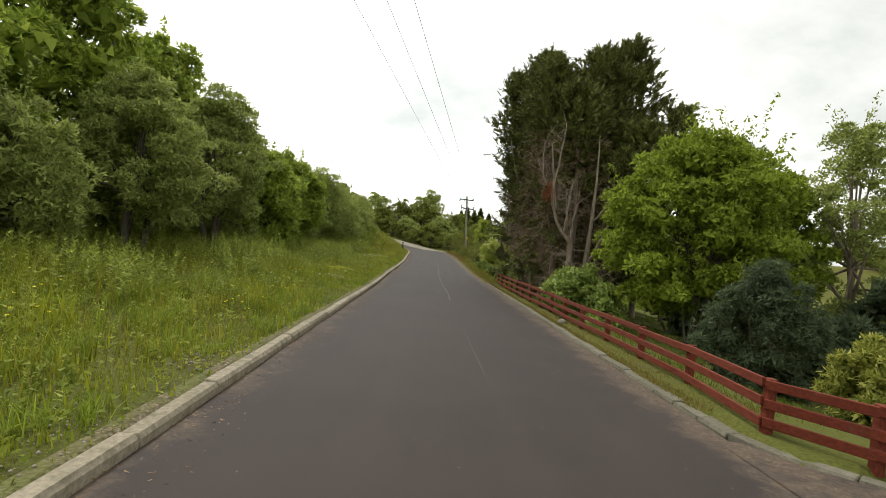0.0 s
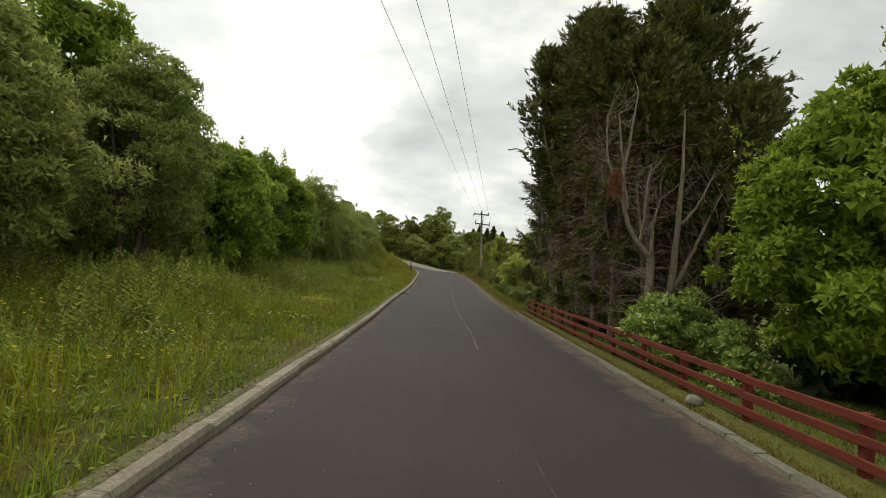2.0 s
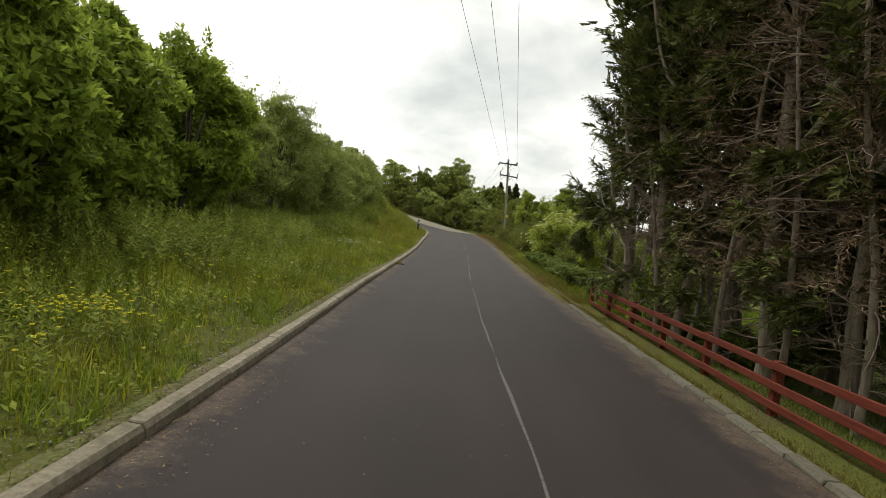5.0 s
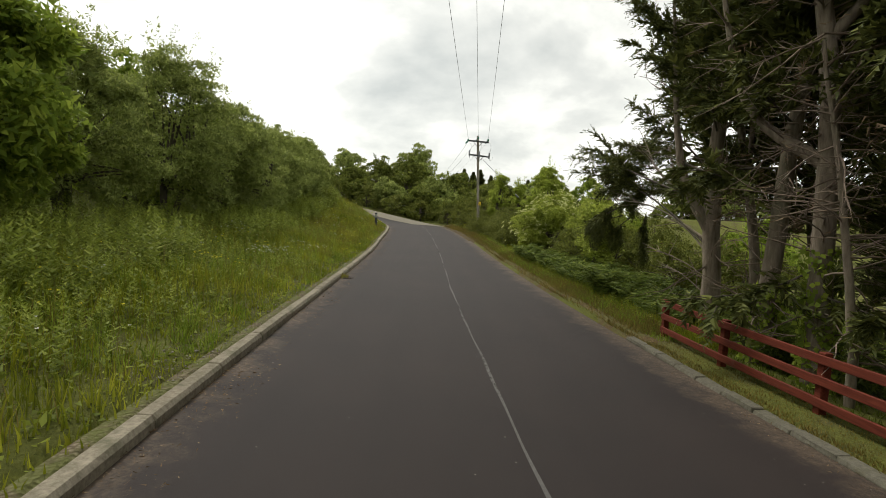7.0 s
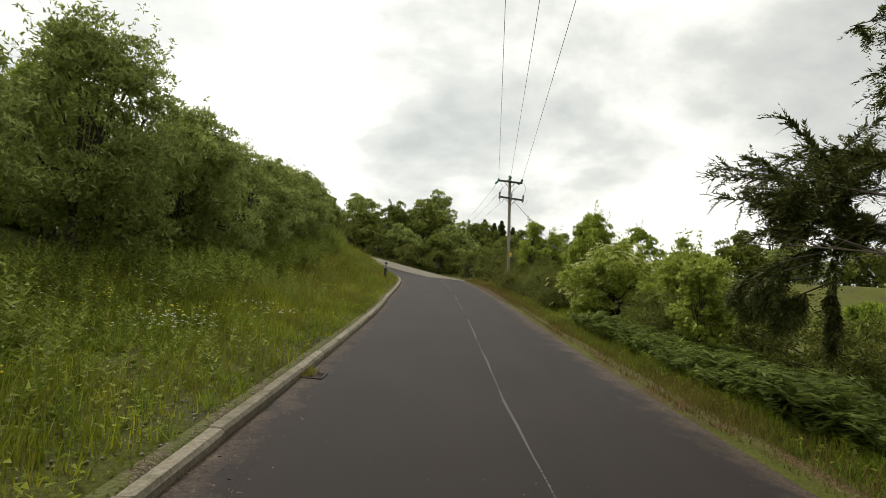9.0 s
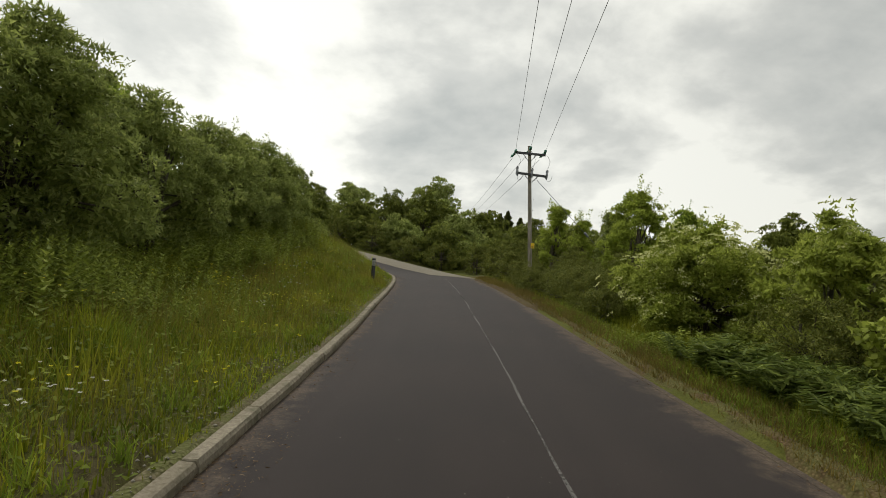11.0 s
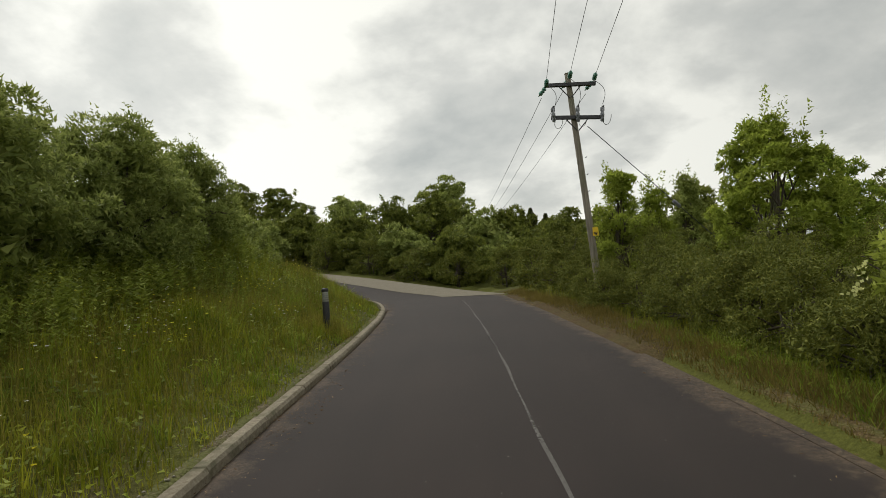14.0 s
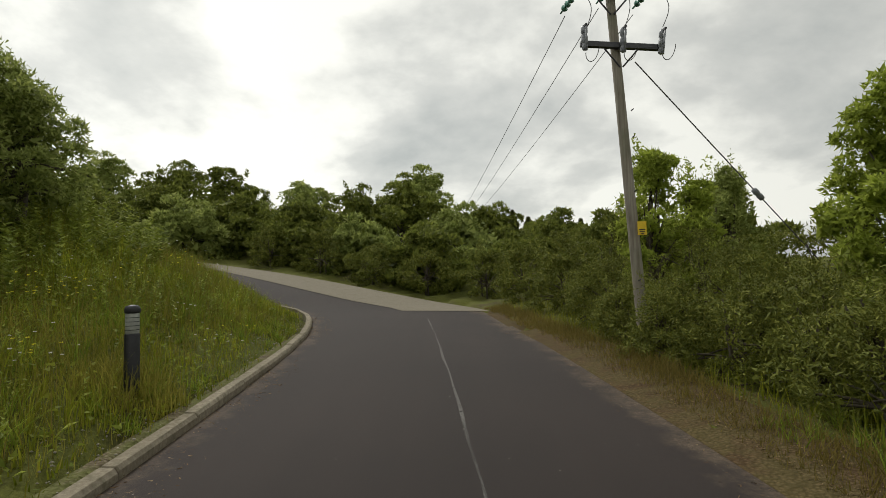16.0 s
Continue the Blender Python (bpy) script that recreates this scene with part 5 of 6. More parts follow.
def cypress(x, y, h, w, seed, lean=(0.0, 0.0), bare=0.45, branches=150, tufts=11, dead=40, brown=0, ivy=0, thick=0.12, fork=None, low_green=0):
    """A tall cypress: dark green above, grey trunk with dead branches and a few green boughs below."""
    g = np.random.default_rng(seed)
    top = tagged(new("cypress_tree"), "tall dark cypress with bare dying lower branches", "tree", "cypress row behind the fence")
    top.location = (x, y, float(ground_z(x, y)[0]))
    trunk, rad = wander(g, (0, 0, -0.2), (lean[0], lean[1], 1.0), h * 0.95, thick, 0.03, 14, 0.045, 0.09)
    rad[:2] *= (1.35, 1.08)
    hang("trunk", raw_mesh("trunk", *tubes([(trunk, rad)], 10), True), BARK_PALE, top)
    low = bare * h
    limb_lines = []
    for k, (z0, dx, dy, up) in enumerate(fork if fork is not None else [(0.30 * h + 0.25 * h * g.random(), 0.5 * g.normal(), 0.5 * g.normal(), 0.30 * h) for _ in range(2)]):
        i = int(np.abs(trunk[:, 2] - z0).argmin())
        a = trunk[i]
        p = curve_through([a, a + np.array([dx * 0.65, dy * 0.65, up * 0.30]), a + np.array([dx, dy, up])], 9)
        limb_lines.append(p)
        hang("limb", raw_mesh("limb", *tubes([(p, np.linspace(rad[i] * 0.78, 0.02, 9))], 8), True), BARK_PALE, top)
    twigs = dead_branches(g, trunk, 0.5, low * 1.15 + 0.4, dead)
    for p in limb_lines:
        twigs += dead_branches(g, p, p[1, 2], p[-1, 2], dead // 5, 0.7)
    tagged(hang("twig_tangle", raw_mesh("twig_tangle", *tubes(twigs, 3), True), TWIG_DEAD, top, "grey-brown leafless side twigs"), kind="stuff")
    V, F = tufted_crown(g, trunk, low, h, w, branches, tufts, 0.125)
    hang("crown", raw_mesh("crown", V, F), LEAF_CYPRESS, top)
    if brown:
        z = 1.4 + (low + 0.8 - 1.4) * g.random(brown)
        a = g.random(brown) * 2 * np.pi
        r = 0.20 + 0.95 * g.random(brown) ** 0.8
        c = np.stack([np.interp(z, trunk[:, 2], trunk[:, 0]) + r * np.cos(a), np.interp(z, trunk[:, 2], trunk[:, 1]) + r * np.sin(a), z], 1)
        axis = unit(np.stack([np.cos(a), np.sin(a), 0.5 * g.normal(size=brown)], 1) + g.normal(size=(brown, 3)) * 0.4)
        V, F = fan_sprays(g, c, axis, 0.12 + 0.22 * g.random(brown), 0.085, 7, 0.15, 0.3)
        hang("withered_foliage", raw_mesh("withered_foliage", V, F), LEAF_BROWN, top, "withered grey-brown sprays")
    for k in range(low_green):
        z0 = 0.9 + (low - 0.3) * g.random()
        a = np.pi * (0.65 + 0.95 * g.random())
        L = 0.7 + 0.7 * g.random()
        at = np.array([np.interp(z0, trunk[:, 2], trunk[:, 0]), np.interp(z0, trunk[:, 2], trunk[:, 1]), z0])
        bough(top, at, at + np.array([math.cos(a), math.sin(a), 0.05 + 0.35 * g.normal()]) * L, seed * 31 + k, 80, 0.018, 0.2, 0.095, 0.3, 0.15)
    if ivy:
        n = 900
        a, z = g.random(n) * 2 * np.pi, ivy * g.random(n) ** 1.4
        q = np.stack([np.cos(a), np.sin(a), 0 * a], 1)
        cc = np.stack([np.interp(z, trunk[:, 2], trunk[:, 0]), np.interp(z, trunk[:, 2], trunk[:, 1]), z], 1) + q * (0.13 + 0.09 * g.random(n))[:, None]
        V, F = leaf_quads(g, cc, unit(g.normal(size=cc.shape) + np.array([0, 0, -0.5])), np.full(n, 0.075), np.full(n, 0.06), q)
        hang("ivy", raw_mesh("ivy", V, F), LEAF_BROAD, top, "green ivy climbing the trunk")
    return top


# x, y, height, width, share that is bare, branches, lean, dead branches, withered sprays, green low boughs, ivy, trunk radius
ROW = [
    (4.35, 17.1, 7.2, 1.05, 0.66, 110, (0.02, 0.02), 60, 1500, 5, 0, 0.10),
    (4.05, 18.2, 8.3, 1.05, 0.62, 130, (-0.01, 0.0), 60, 1500, 6, 0, 0.09),
    (3.95, 19.5, 9.2, 1.12, 0.56, 150, (0.02, 0.03), 56, 1200, 7, 0, 0.11),
    (4.10, 21.0, 9.5, 1.25, 0.50, 160, (-0.02, 0.0), 50, 900, 9, 0, 0.10),
    (3.70, 21.9, 8.8, 1.10, 0.42, 120, (0.03, 0.0), 46, 160, 8, 0, 0.08),
    (3.72, 24.1, 9.2, 1.25, 0.40, 160, (0.01, -0.02), 50, 100, 4, 1.0, 0.125),
    (5.50, 18.6, 9.5, 1.7, 0.20, 200, (0.0, 0.0), 30, 100, 0, 0, 0.11),
    (5.90, 21.0, 10.3, 1.9, 0.20, 200, (0.0, 0.0), 30, 100, 0, 0, 0.11),
    (5.60, 23.5, 10.0, 1.8, 0.16, 220, (0.0, 0.0), 30, 0, 0, 0, 0.11),
    (7.60, 20.0, 10.0, 1.8, 0.14, 190, (0.0, 0.0), 16, 0, 0, 0, 0.11),
    (7.80, 22.8, 9.3, 1.8, 0.16, 170, (0.0, 0.0), 16, 0, 0, 0, 0.11),
    (9.40, 21.4, 8.7, 1.8, 0.10, 140, (0.0, 0.0), 10, 0, 0, 0, 0.10),
    (5.30, 26.5, 8.6, 1.2, 0.30, 190, (0.0, 0.0), 20, 0, 0, 0, 0.10),
    (6.70, 27.0, 8.4, 1.3, 0.24, 190, (0.0, 0.0), 16, 0, 0, 0, 0.10),
    (8.10, 26.6, 8.0, 1.5, 0.10, 170, (0.0, 0.0), 16, 0, 0, 0, 0.10),
    (6.10, 17.2, 6.2, 1.5, 0.12, 120, (0.0, 0.0), 16, 0, 0, 0, 0.09),
    (5.00, 20.0, 4.2, 1.1, 0.10, 90, (0.0, 0.0), 16, 0, 0, 0, 0.06),
    (4.90, 18.2, 3.6, 0.9, 0.10, 60, (0.0, 0.0), 16, 0, 0, 0, 0.05),
]
for n, (x, y, h, w, bare, branches, lean, dead, brown, green, ivy, thick) in enumerate(ROW):
    cypress(x, y, h, w, 700 + n, lean, bare, branches, 14, dead, brown, ivy, thick, low_green=green)
# the tree with a great limb swinging back over the road, ivy on its foot
cypress(3.70, 23.0, 9.4, 1.3, 731, (0.0, 0.0), 0.40, 170, 11, 50, 40, 1.5, 0.13, fork=[(2.35, -0.75, 1.15, 2.7), (3.4, 0.5, -0.5, 2.6)], low_green=3)
# the last tree of the row, forked low, with boughs that reach out past the end of the fence
END = (3.98, 25.7)
END_Z = float(ground_z(*END)[0])
end_tree = cypress(*END, 9.2, 1.1, 732, (-0.015, 0.0), 0.36, 170, 11, 34, 0, 0, 0.15, fork=[(1.95, -0.75, 0.25, 3.6), (2.6, 0.5, 0.6, 2.6)], low_green=0)
REACH = [  # start on the trunk or on a longer bough (from the foot), tip (x, y, z), fans, thickness, first leaf, hang
    ((0, 0.1, 1.45), (3.44, 29.7, 2.58), 330, 0.024, 0.50, 0.1), ((0, 0.1, 2.10), (3.62, 29.7, 2.92), 360, 0.026, 0.50, 0.1), ((-0.3, 2.0, 2.45), (3.90, 29.8, 2.80), 330, 0.014, 0.10, 0.1), ((0.05, 0.1, 2.55), (4.25, 29.7, 3.15), 330, 0.024, 0.45, 0.1),
    ((0.1, 0.1, 2.3), (4.70, 29.8, 3.20), 300, 0.024, 0.40, 0.1), ((-0.3, 2.1, 2.15), (3.70, 29.8, 2.25), 270, 0.013, 0.15, 0.1), ((0.35, 2.0, 2.5), (4.65, 29.7, 2.45), 240, 0.013, 0.10, 0.1), ((0.1, 0.1, 1.8), (5.15, 29.2, 2.85), 240, 0.022, 0.45, 0.1), ((0.1, 2.2, 2.5), (4.20, 29.9, 1.95), 150, 0.012, 0.30, 0.3),
    ((-0.5, 2.9, 2.1), (3.40, 29.9, 1.45), 270, 0.012, 0.45, 0.7), ((-0.35, 3.0, 1.95), (3.60, 30.0, 1.25), 270, 0.012, 0.40, 0.8), ((-0.2, 3.0, 1.9), (3.95, 29.8, 1.15), 270, 0.012, 0.35, 0.8), ((-0.5, 2.8, 2.2), (3.45, 29.6, 1.60), 240, 0.012, 0.40, 0.7),
    ((0, 0, 2.5), (3.20, 26.7, 3.3), 130, 0.02, 0.4, 0.2), ((0, 0, 2.9), (3.3, 25.0, 3.5), 130, 0.02, 0.4, 0.2), ((0, 0, 3.4), (2.95, 26.4, 4.3), 150, 0.022, 0.4, 0.1), ((0, 0, 3.9), (3.1, 25.2, 4.7), 150, 0.022, 0.4, 0.1),
    ((0, 0, 4.3), (2.75, 26.2, 4.9), 150, 0.022, 0.5, 0.0), ((0, 0, 5.4), (2.9, 25.6, 6.2), 150, 0.022, 0.4, 0.0), ((0, 0, 2.2), (4.9, 26.6, 2.9), 130, 0.02, 0.4, 0.1),
    ((0, 0.1, 3.9), (4.05, 29.0, 4.75), 260, 0.022, 0.4, 0.1), ((0.1, 0.1, 3.4), (4.65, 29.0, 4.25), 260, 0.022, 0.4, 0.1), ((0.1, 0.1, 4.6), (4.5, 28.6, 5.4), 200, 0.022, 0.4, 0.1)]
for n, (start, tip, fans, thick, first, low) in enumerate(REACH):
    bough(end_tree, start, (tip[0] - END[0], tip[1] - END[1], tip[2] - END_Z), 760 + n, int(fans * 1.4), thick, first, 0.056, 0.25, low)
# pale bare limbs on the same trunk, broken off short
for n, (z0, tip) in enumerate([(1.75, (4.35, 28.4, 3.10)), (1.5, (3.35, 28.9, 1.95)), (1.25, (3.75, 27.4, 1.65)), (1.9, (3.3, 27.0, 2.9)), (0.9, (3.5, 26.9, 1.0)), (0.65, (3.7, 26.8, 0.7))]):
    bough(end_tree, (0, 0, z0), (tip[0] - END[0], tip[1] - END[1], tip[2] - END_Z), 785 + n, 0, (0.055, 0.024, 0.024, 0.040, 0.012, 0.010)[n], 0.5, wood=BARK_PALE, label="pale broken limb without leaves")
bough(end_tree, (0.60, 4.05, 2.05), (0.62, 4.12, 1.15), 799, 260, 0.012, 0.02, 0.062, 0.5, 1.2, label="drooping dark curtain of sprays")


def forked_dead_tree(name, label, x, y, seed, trunk_points, radius, limb_list, rusty=None):
    """A bare pale tree given by its trunk's line and its limbs: (points, radius)."""
    g = np.random.default_rng(seed)
    top = tagged(new(name), label, "tree")
    top.location = (x, y, float(ground_z(x, y)[0]))
    trunk = curve_through(trunk_points, 12)
    hang("trunk", raw_mesh("trunk", *tubes([(trunk, np.linspace(radius, radius * 0.75, 12))], 10), True), BARK_PALE, top)
    twigs = dead_branches(g, trunk, 0.6, trunk[-1, 2], 26, 1.0)
    for pts, r in limb_list:
        p = curve_through(pts, 12)
        p[1:] += g.normal(size=(11, 3)) * 0.007
        hang("limb", raw_mesh("limb", *tubes([(p, np.linspace(r, 0.014, 12))], 8), True), BARK_PALE, top)
        for k in range(16):
            i = int(g.integers(3, 12))
            t, tr = wander(g, p[i], unit(g.normal(size=3) + np.array([0, 0, 0.5])), 0.35 + 0.6 * g.random(), 0.009, 0.003, 5, 0.16, 0.05)
            twigs += [(t, tr), wander(g, t[2], unit(g.normal(size=3)), 0.3, 0.004, 0.002, 3, 0.2)]
    tagged(hang("twig_tangle", raw_mesh("twig_tangle", *tubes(twigs, 4), True), TWIG_DEAD, top, "thin leafless twigs"), kind="stuff")
    if rusty:
        c, d = crown_points(g, [rusty], 260, 0.3, 0.2)
        V, F = fan_sprays(g, c, unit(g.normal(size=d.shape) * 0.28 + np.array([0, 0, -0.9])), np.full(260, 0.22), 0.06, 7, 0.14, 0.1)
        hang("rusty_foliage", raw_mesh("rusty_foliage", V, F), LEAF_RUST, top, "hanging rust-brown dead sprays")


forked_dead_tree("dead_tree", "bare pale dead tree with forked limbs behind the fence", 3.85, 15.5, 41, [(0, 0, -0.2), (0.02, 0, 1.0), (0.03, 0, 2.1)], 0.10,
                 [([(0.03, 0, 2.0), (-0.38, 0.05, 2.55), (-0.62, 0.05, 3.4), (-0.50, 0.1, 4.4), (-0.35, 0.2, 5.5)], 0.056), ([(0.03, 0, 2.05), (0.06, 0.05, 2.7), (0.20, 0.1, 3.25)], 0.045),
                  ([(-0.50, 0.05, 3.0), (-0.62, 0.1, 3.9), (-0.75, 0.1, 5.0)], 0.045), ([(-0.2, 0.02, 2.35), (-0.10, 0.1, 3.2), (0.0, 0.2, 4.0)], 0.032), ([(-0.62, 0.05, 3.3), (-0.95, 0.0, 4.0), (-1.0, 0.1, 4.9)], 0.03)],
                 (-0.78, -0.05, 3.50, 0.13, 0.15, 0.32))
forked_dead_tree("dead_tree", "dead conifer split into two leafless stems", 4.35, 15.9, 43, [(0, 0, -0.2), (0.06, 0, 0.8), (0.14, 0, 1.5)], 0.115,
                 [([(0.14, 0, 1.45), (0.22, 0.05, 2.6), (0.30, 0.1, 4.0), (0.32, 0.2, 5.4)], 0.085), ([(0.14, 0, 1.4), (0.50, 0.0, 2.2), (0.70, 0.0, 2.7), (1.15, 0.1, 3.6)], 0.062), ([(0.30, 0.05, 2.9), (0.62, 0.05, 3.3), (0.95, 0.1, 4.0)], 0.035),
                  ([(0.1, 0, 1.0), (0.7, -0.2, 1.25), (1.25, -0.3, 1.65)], 0.022), ([(0.08, 0, 0.7), (0.5, -0.2, 0.8), (0.95, -0.3, 1.15)], 0.018)])


def bare_stem(x, y, h, seed):
    """A thin dead stem full of twigs between the cypresses."""
    g = np.random.default_rng(seed)
    top = tagged(new("dead_conifer"), "thin grey dead conifer stem with bare side twigs", "tree", "dead stems behind the fence")
    top.location = (x, y, float(ground_z(x, y)[0]))
    p, r = wander(g, (0, 0, -0.15), (g.normal() * 0.06, g.normal() * 0.06, 1), h, 0.05, 0.018, 11, 0.05, 0.05)
    hang("trunk", raw_mesh("trunk", *tubes([(p, r)], 7), True), BARK_PALE, top)
    tagged(hang("twig_tangle", raw_mesh("twig_tangle", *tubes(dead_branches(g, p, 0.4, h * 0.97, 46, 0.95), 3), True), TWIG_DEAD, top, "bare side twigs"), kind="stuff")


for n, (x, y, h) in enumerate([(4.05, 16.5, 3.9), (3.75, 17.6, 5.0), (3.7, 18.8, 4.6), (3.65, 20.3, 4.8), (3.7, 21.4, 4.2), (3.55, 22.4, 3.6)]):
    bare_stem(x, y, h, 800 + n)
tree("sycamore_sapling", "young sycamore with large light leaves above the bracken", "tree", 4.7, 33.6, 2.3, 0.7, LEAF_ELDER, BARK, 4600, 0.095, 590, 0.15, 16, 0.03, 2, 0.8, 10, 0.4, clump=0.2, whole=True)
# ---- grass, weeds and flowers ----
def blades(rng, x, y, height, width, lean=0.35, z=None):
    """Bent tapering blades: five corners each, as triangles."""
    n = len(x)
    z = ground_z(x, y) if z is None else z
    base = np.stack([x, y, z - 0.02], 1)
    a = rng.random(n) * 2 * np.pi
    side = np.stack([np.cos(a), np.sin(a), np.zeros(n)], 1) * (width / 2)[:, None]
    b = rng.random(n) * 2 * np.pi
    out = np.stack([np.cos(b), np.sin(b), np.zeros(n)], 1) * (height * lean * rng.random(n))[:, None]
    up = np.array([0, 0, 1.0]) * height[:, None]
    m = base + out * 0.35 + up * 0.55
    t = base + out + up
    V = np.stack([base - side, base + side, m + side * 0.75, m - side * 0.75, t], 1).reshape(-1, 3)
    i = 5 * np.arange(n)[:, None]
    F = np.concatenate([i + np.array([0, 1, 2]), i + np.array([0, 2, 3]), i + np.array([3, 2, 4])], 0)
    return V, F


def needles(rng, x, y, height, width, lean=0.35):
    """Plain pointed blades, one triangle each, for the farther grass."""
    n = len(x)
    base = np.stack([x, y, ground_z(x, y) - 0.02], 1)
    a, b = rng.random(n) * 2 * np.pi, rng.random(n) * 2 * np.pi
    side = np.stack([np.cos(a), np.sin(a), np.zeros(n)], 1) * (width * 0.6)[:, None]
    tip = base + np.stack([np.cos(b), np.sin(b), np.zeros(n)], 1) * (height * lean * rng.random(n))[:, None] + np.array([0, 0, 1.0]) * height[:, None]
    return np.stack([base - side, base + side, tip], 1).reshape(-1, 3), np.arange(3 * n).reshape(n, 3)


def join(a, b):
    return np.concatenate([a[0], b[0]]), np.concatenate([a[1], b[1] + len(a[0])])


def beside(rng, n, y0, y1, near, far, side, power=1.0):
    """Places beside the road: y and metres from its edge."""
    y = y0 + (y1 - y0) * rng.random(n)
    d = near + (far - near) * rng.random(n) ** power
    P = LEFT if side < 0 else RIGHT
    straight = ALONG < 93.5
    ex = np.interp(y, P[straight, 1], P[straight, 0])
    return ex + side * d, y, d


def patchy(x, y, s=1.0):
    return 0.5 + 0.25 * np.sin(x * 1.9 * s + 2.1 * np.sin(y * 0.8 * s)) + 0.25 * np.sin(y * 1.3 * s + 1.7 * np.sin(x * 1.1 * s))


def bare_at(rng, x, y, d):
    """True where worn ground shows: scuffed places behind the kerb and a few holes in the grass."""
    worn = (patchy(x * 1.3 + 1.0, y * 0.7, 1.7) + 0.30 * np.clip(d - 0.35, 0, 3) + 0.16 * rng.normal(size=len(x)) < np.interp(y, [6, 12], [0.30, 0.15])) | (patchy(x + 7.7, y * 0.9 + 2.0, 1.25) + 0.06 * rng.normal(size=len(x)) < 0.07)
    return worn & (rng.random(len(x)) < 0.8)


def tussocks():
    """Arching tufts of longer grass."""
    rng = np.random.default_rng(31)
    for side, n, y0, y1, near, far in ((-1, 2300, -0.8, 53.5, 0.25, 5.5), (1, 260, 25.5, 44, 0.45, 1.4)):
        x, y, d = beside(rng, n, y0, y1, near, far, side, 1.25)
        keep = (patchy(x + 5.0, y, 1.1) > 0.34) & ~bare_at(rng, x, y, d)
        x, y, d = x[keep], y[keep], d[keep]
        m = 19
        px = np.repeat(x, m) + rng.normal(size=len(x) * m) * 0.035
        py = np.repeat(y, m) + rng.normal(size=len(x) * m) * 0.035
        h = np.repeat((0.12 + 0.26 * np.clip(d / 1.8, 0, 1)) * (0.7 + 0.6 * rng.random(len(x))), m) * (0.6 + 0.5 * rng.random(len(x) * m))
        V, F = blades(rng, px, py, h, 0.006 + 0.006 * rng.random(len(px)), 1.15)
        tagged(hang("grass_tufts", raw_mesh("grass_tufts", V, F), TUFT), "arching tufts of fresh green grass", "grass", kind="stuff")


def meadow():
    rng = np.random.default_rng(21)
    x, y, d = beside(rng, 120000, -1.5, 54, 0.14, 6.0, -1, 1.25)
    keep = (rng.random(len(x)) < np.clip(np.clip(1.5 * (d - 0.10), 0, 0.40) + 1.0 * np.clip(d - 0.1, 0, 1) ** 0.8 * (0.35 + 0.9 * patchy(x, y)), 0, 1))
    keep &= ~bare_at(rng, x, y, d)
    x, y, d = x[keep], y[keep], d[keep]
    h = (0.07 + 0.36 * np.clip(d / 2.6, 0, 1) * (0.25 + 1.1 * patchy(x, y, 0.8))) * (0.55 + 0.75 * rng.random(len(x))) * (0.60 + 0.80 * patchy(x + 2.0, y, 2.9))
    w = 0.007 + 0.010 * rng.random(len(x))
    near = (d < 2.2) & (rng.random(len(x)) < 0.6)
    V, F = join(blades(rng, x[near], y[near], h[near], w[near], 0.5), needles(rng, x[~near], y[~near], h[~near], w[~near], 0.5))
    tagged(hang("meadow_grass", raw_mesh("meadow_grass", V, F), GRASS), "uncut green meadow grass on the roadside bank", "grass", kind="stuff")
    # fine yellowing grass towards the bend
    x, y, d = beside(rng, 72000, 29, 54, 0.14, 4.6, -1)
    keep = rng.random(len(x)) < np.clip((y - 29) / 6, 0, 1) * np.clip(0.15 + d, 0, 1) * (0.4 + 0.7 * patchy(x, y, 1.1))
    x, y, d = x[keep], y[keep], d[keep]
    V, F = needles(rng, x, y, (0.10 + 0.30 * np.clip(d / 1.8, 0, 1)) * (0.5 + 0.7 * rng.random(len(x))), 0.004 + 0.005 * rng.random(len(x)), 0.45)
    tagged(hang("fine_grass", raw_mesh("fine_grass", V, F), OLIVE), "fine yellowing grass on the bank by the bend", "grass", kind="stuff")
    # bleached seed heads
    x, y, d = beside(rng, 6500, -1, 54, 0.4, 5.2, -1)
    h = (0.25 + 0.40 * np.clip(d / 2.5, 0, 1)) * (0.7 + 0.5 * rng.random(len(x)))
    V, F = blades(rng, x, y, h, np.full(len(x), 0.005), 0.3)
    tagged(hang("seed_grass", raw_mesh("seed_grass", V, F), DRY), "pale seeding grass stalks in the meadow", "grass", kind="stuff")


def drain_weeds():
    """Grass and silt that half hide the gully grate."""
    rng = np.random.default_rng(33)
    n = 190
    x, y = -2.25 + 0.045 * rng.normal(size=n), 28.74 + 0.12 * rng.normal(size=n)
    V, F = blades(rng, x, y, 0.03 + 0.08 * rng.random(n), 0.004 + 0.004 * rng.random(n), 1.3, z=np.full(n, float(LEFT[station_at(28.7), 2]) - KERB_HIGH + 0.02))
    tagged(hang("gutter_grass", raw_mesh("gutter_grass", V, F), OLIVE), "small yellowing tuft of grass growing at the gully by the kerb", "grass", kind="stuff")


def bollard_grass():
    """Longer grass left standing round the bollard."""
    rng = np.random.default_rng(34)
    n = 900
    a, r = rng.random(n) * 2 * np.pi, 0.08 + 0.38 * rng.random(n) ** 0.7
    x, y = -3.22 + r * np.cos(a), 44.4 + r * np.sin(a)
    V, F = blades(rng, x, y, (0.16 + 0.22 * rng.random(n)) * (1.25 - r), 0.004 + 0.005 * rng.random(n), 0.6)
    tagged(hang("bollard_grass", raw_mesh("bollard_grass", V, F), OLIVE), "long yellowing grass round the foot of the bollard", "grass", kind="stuff")


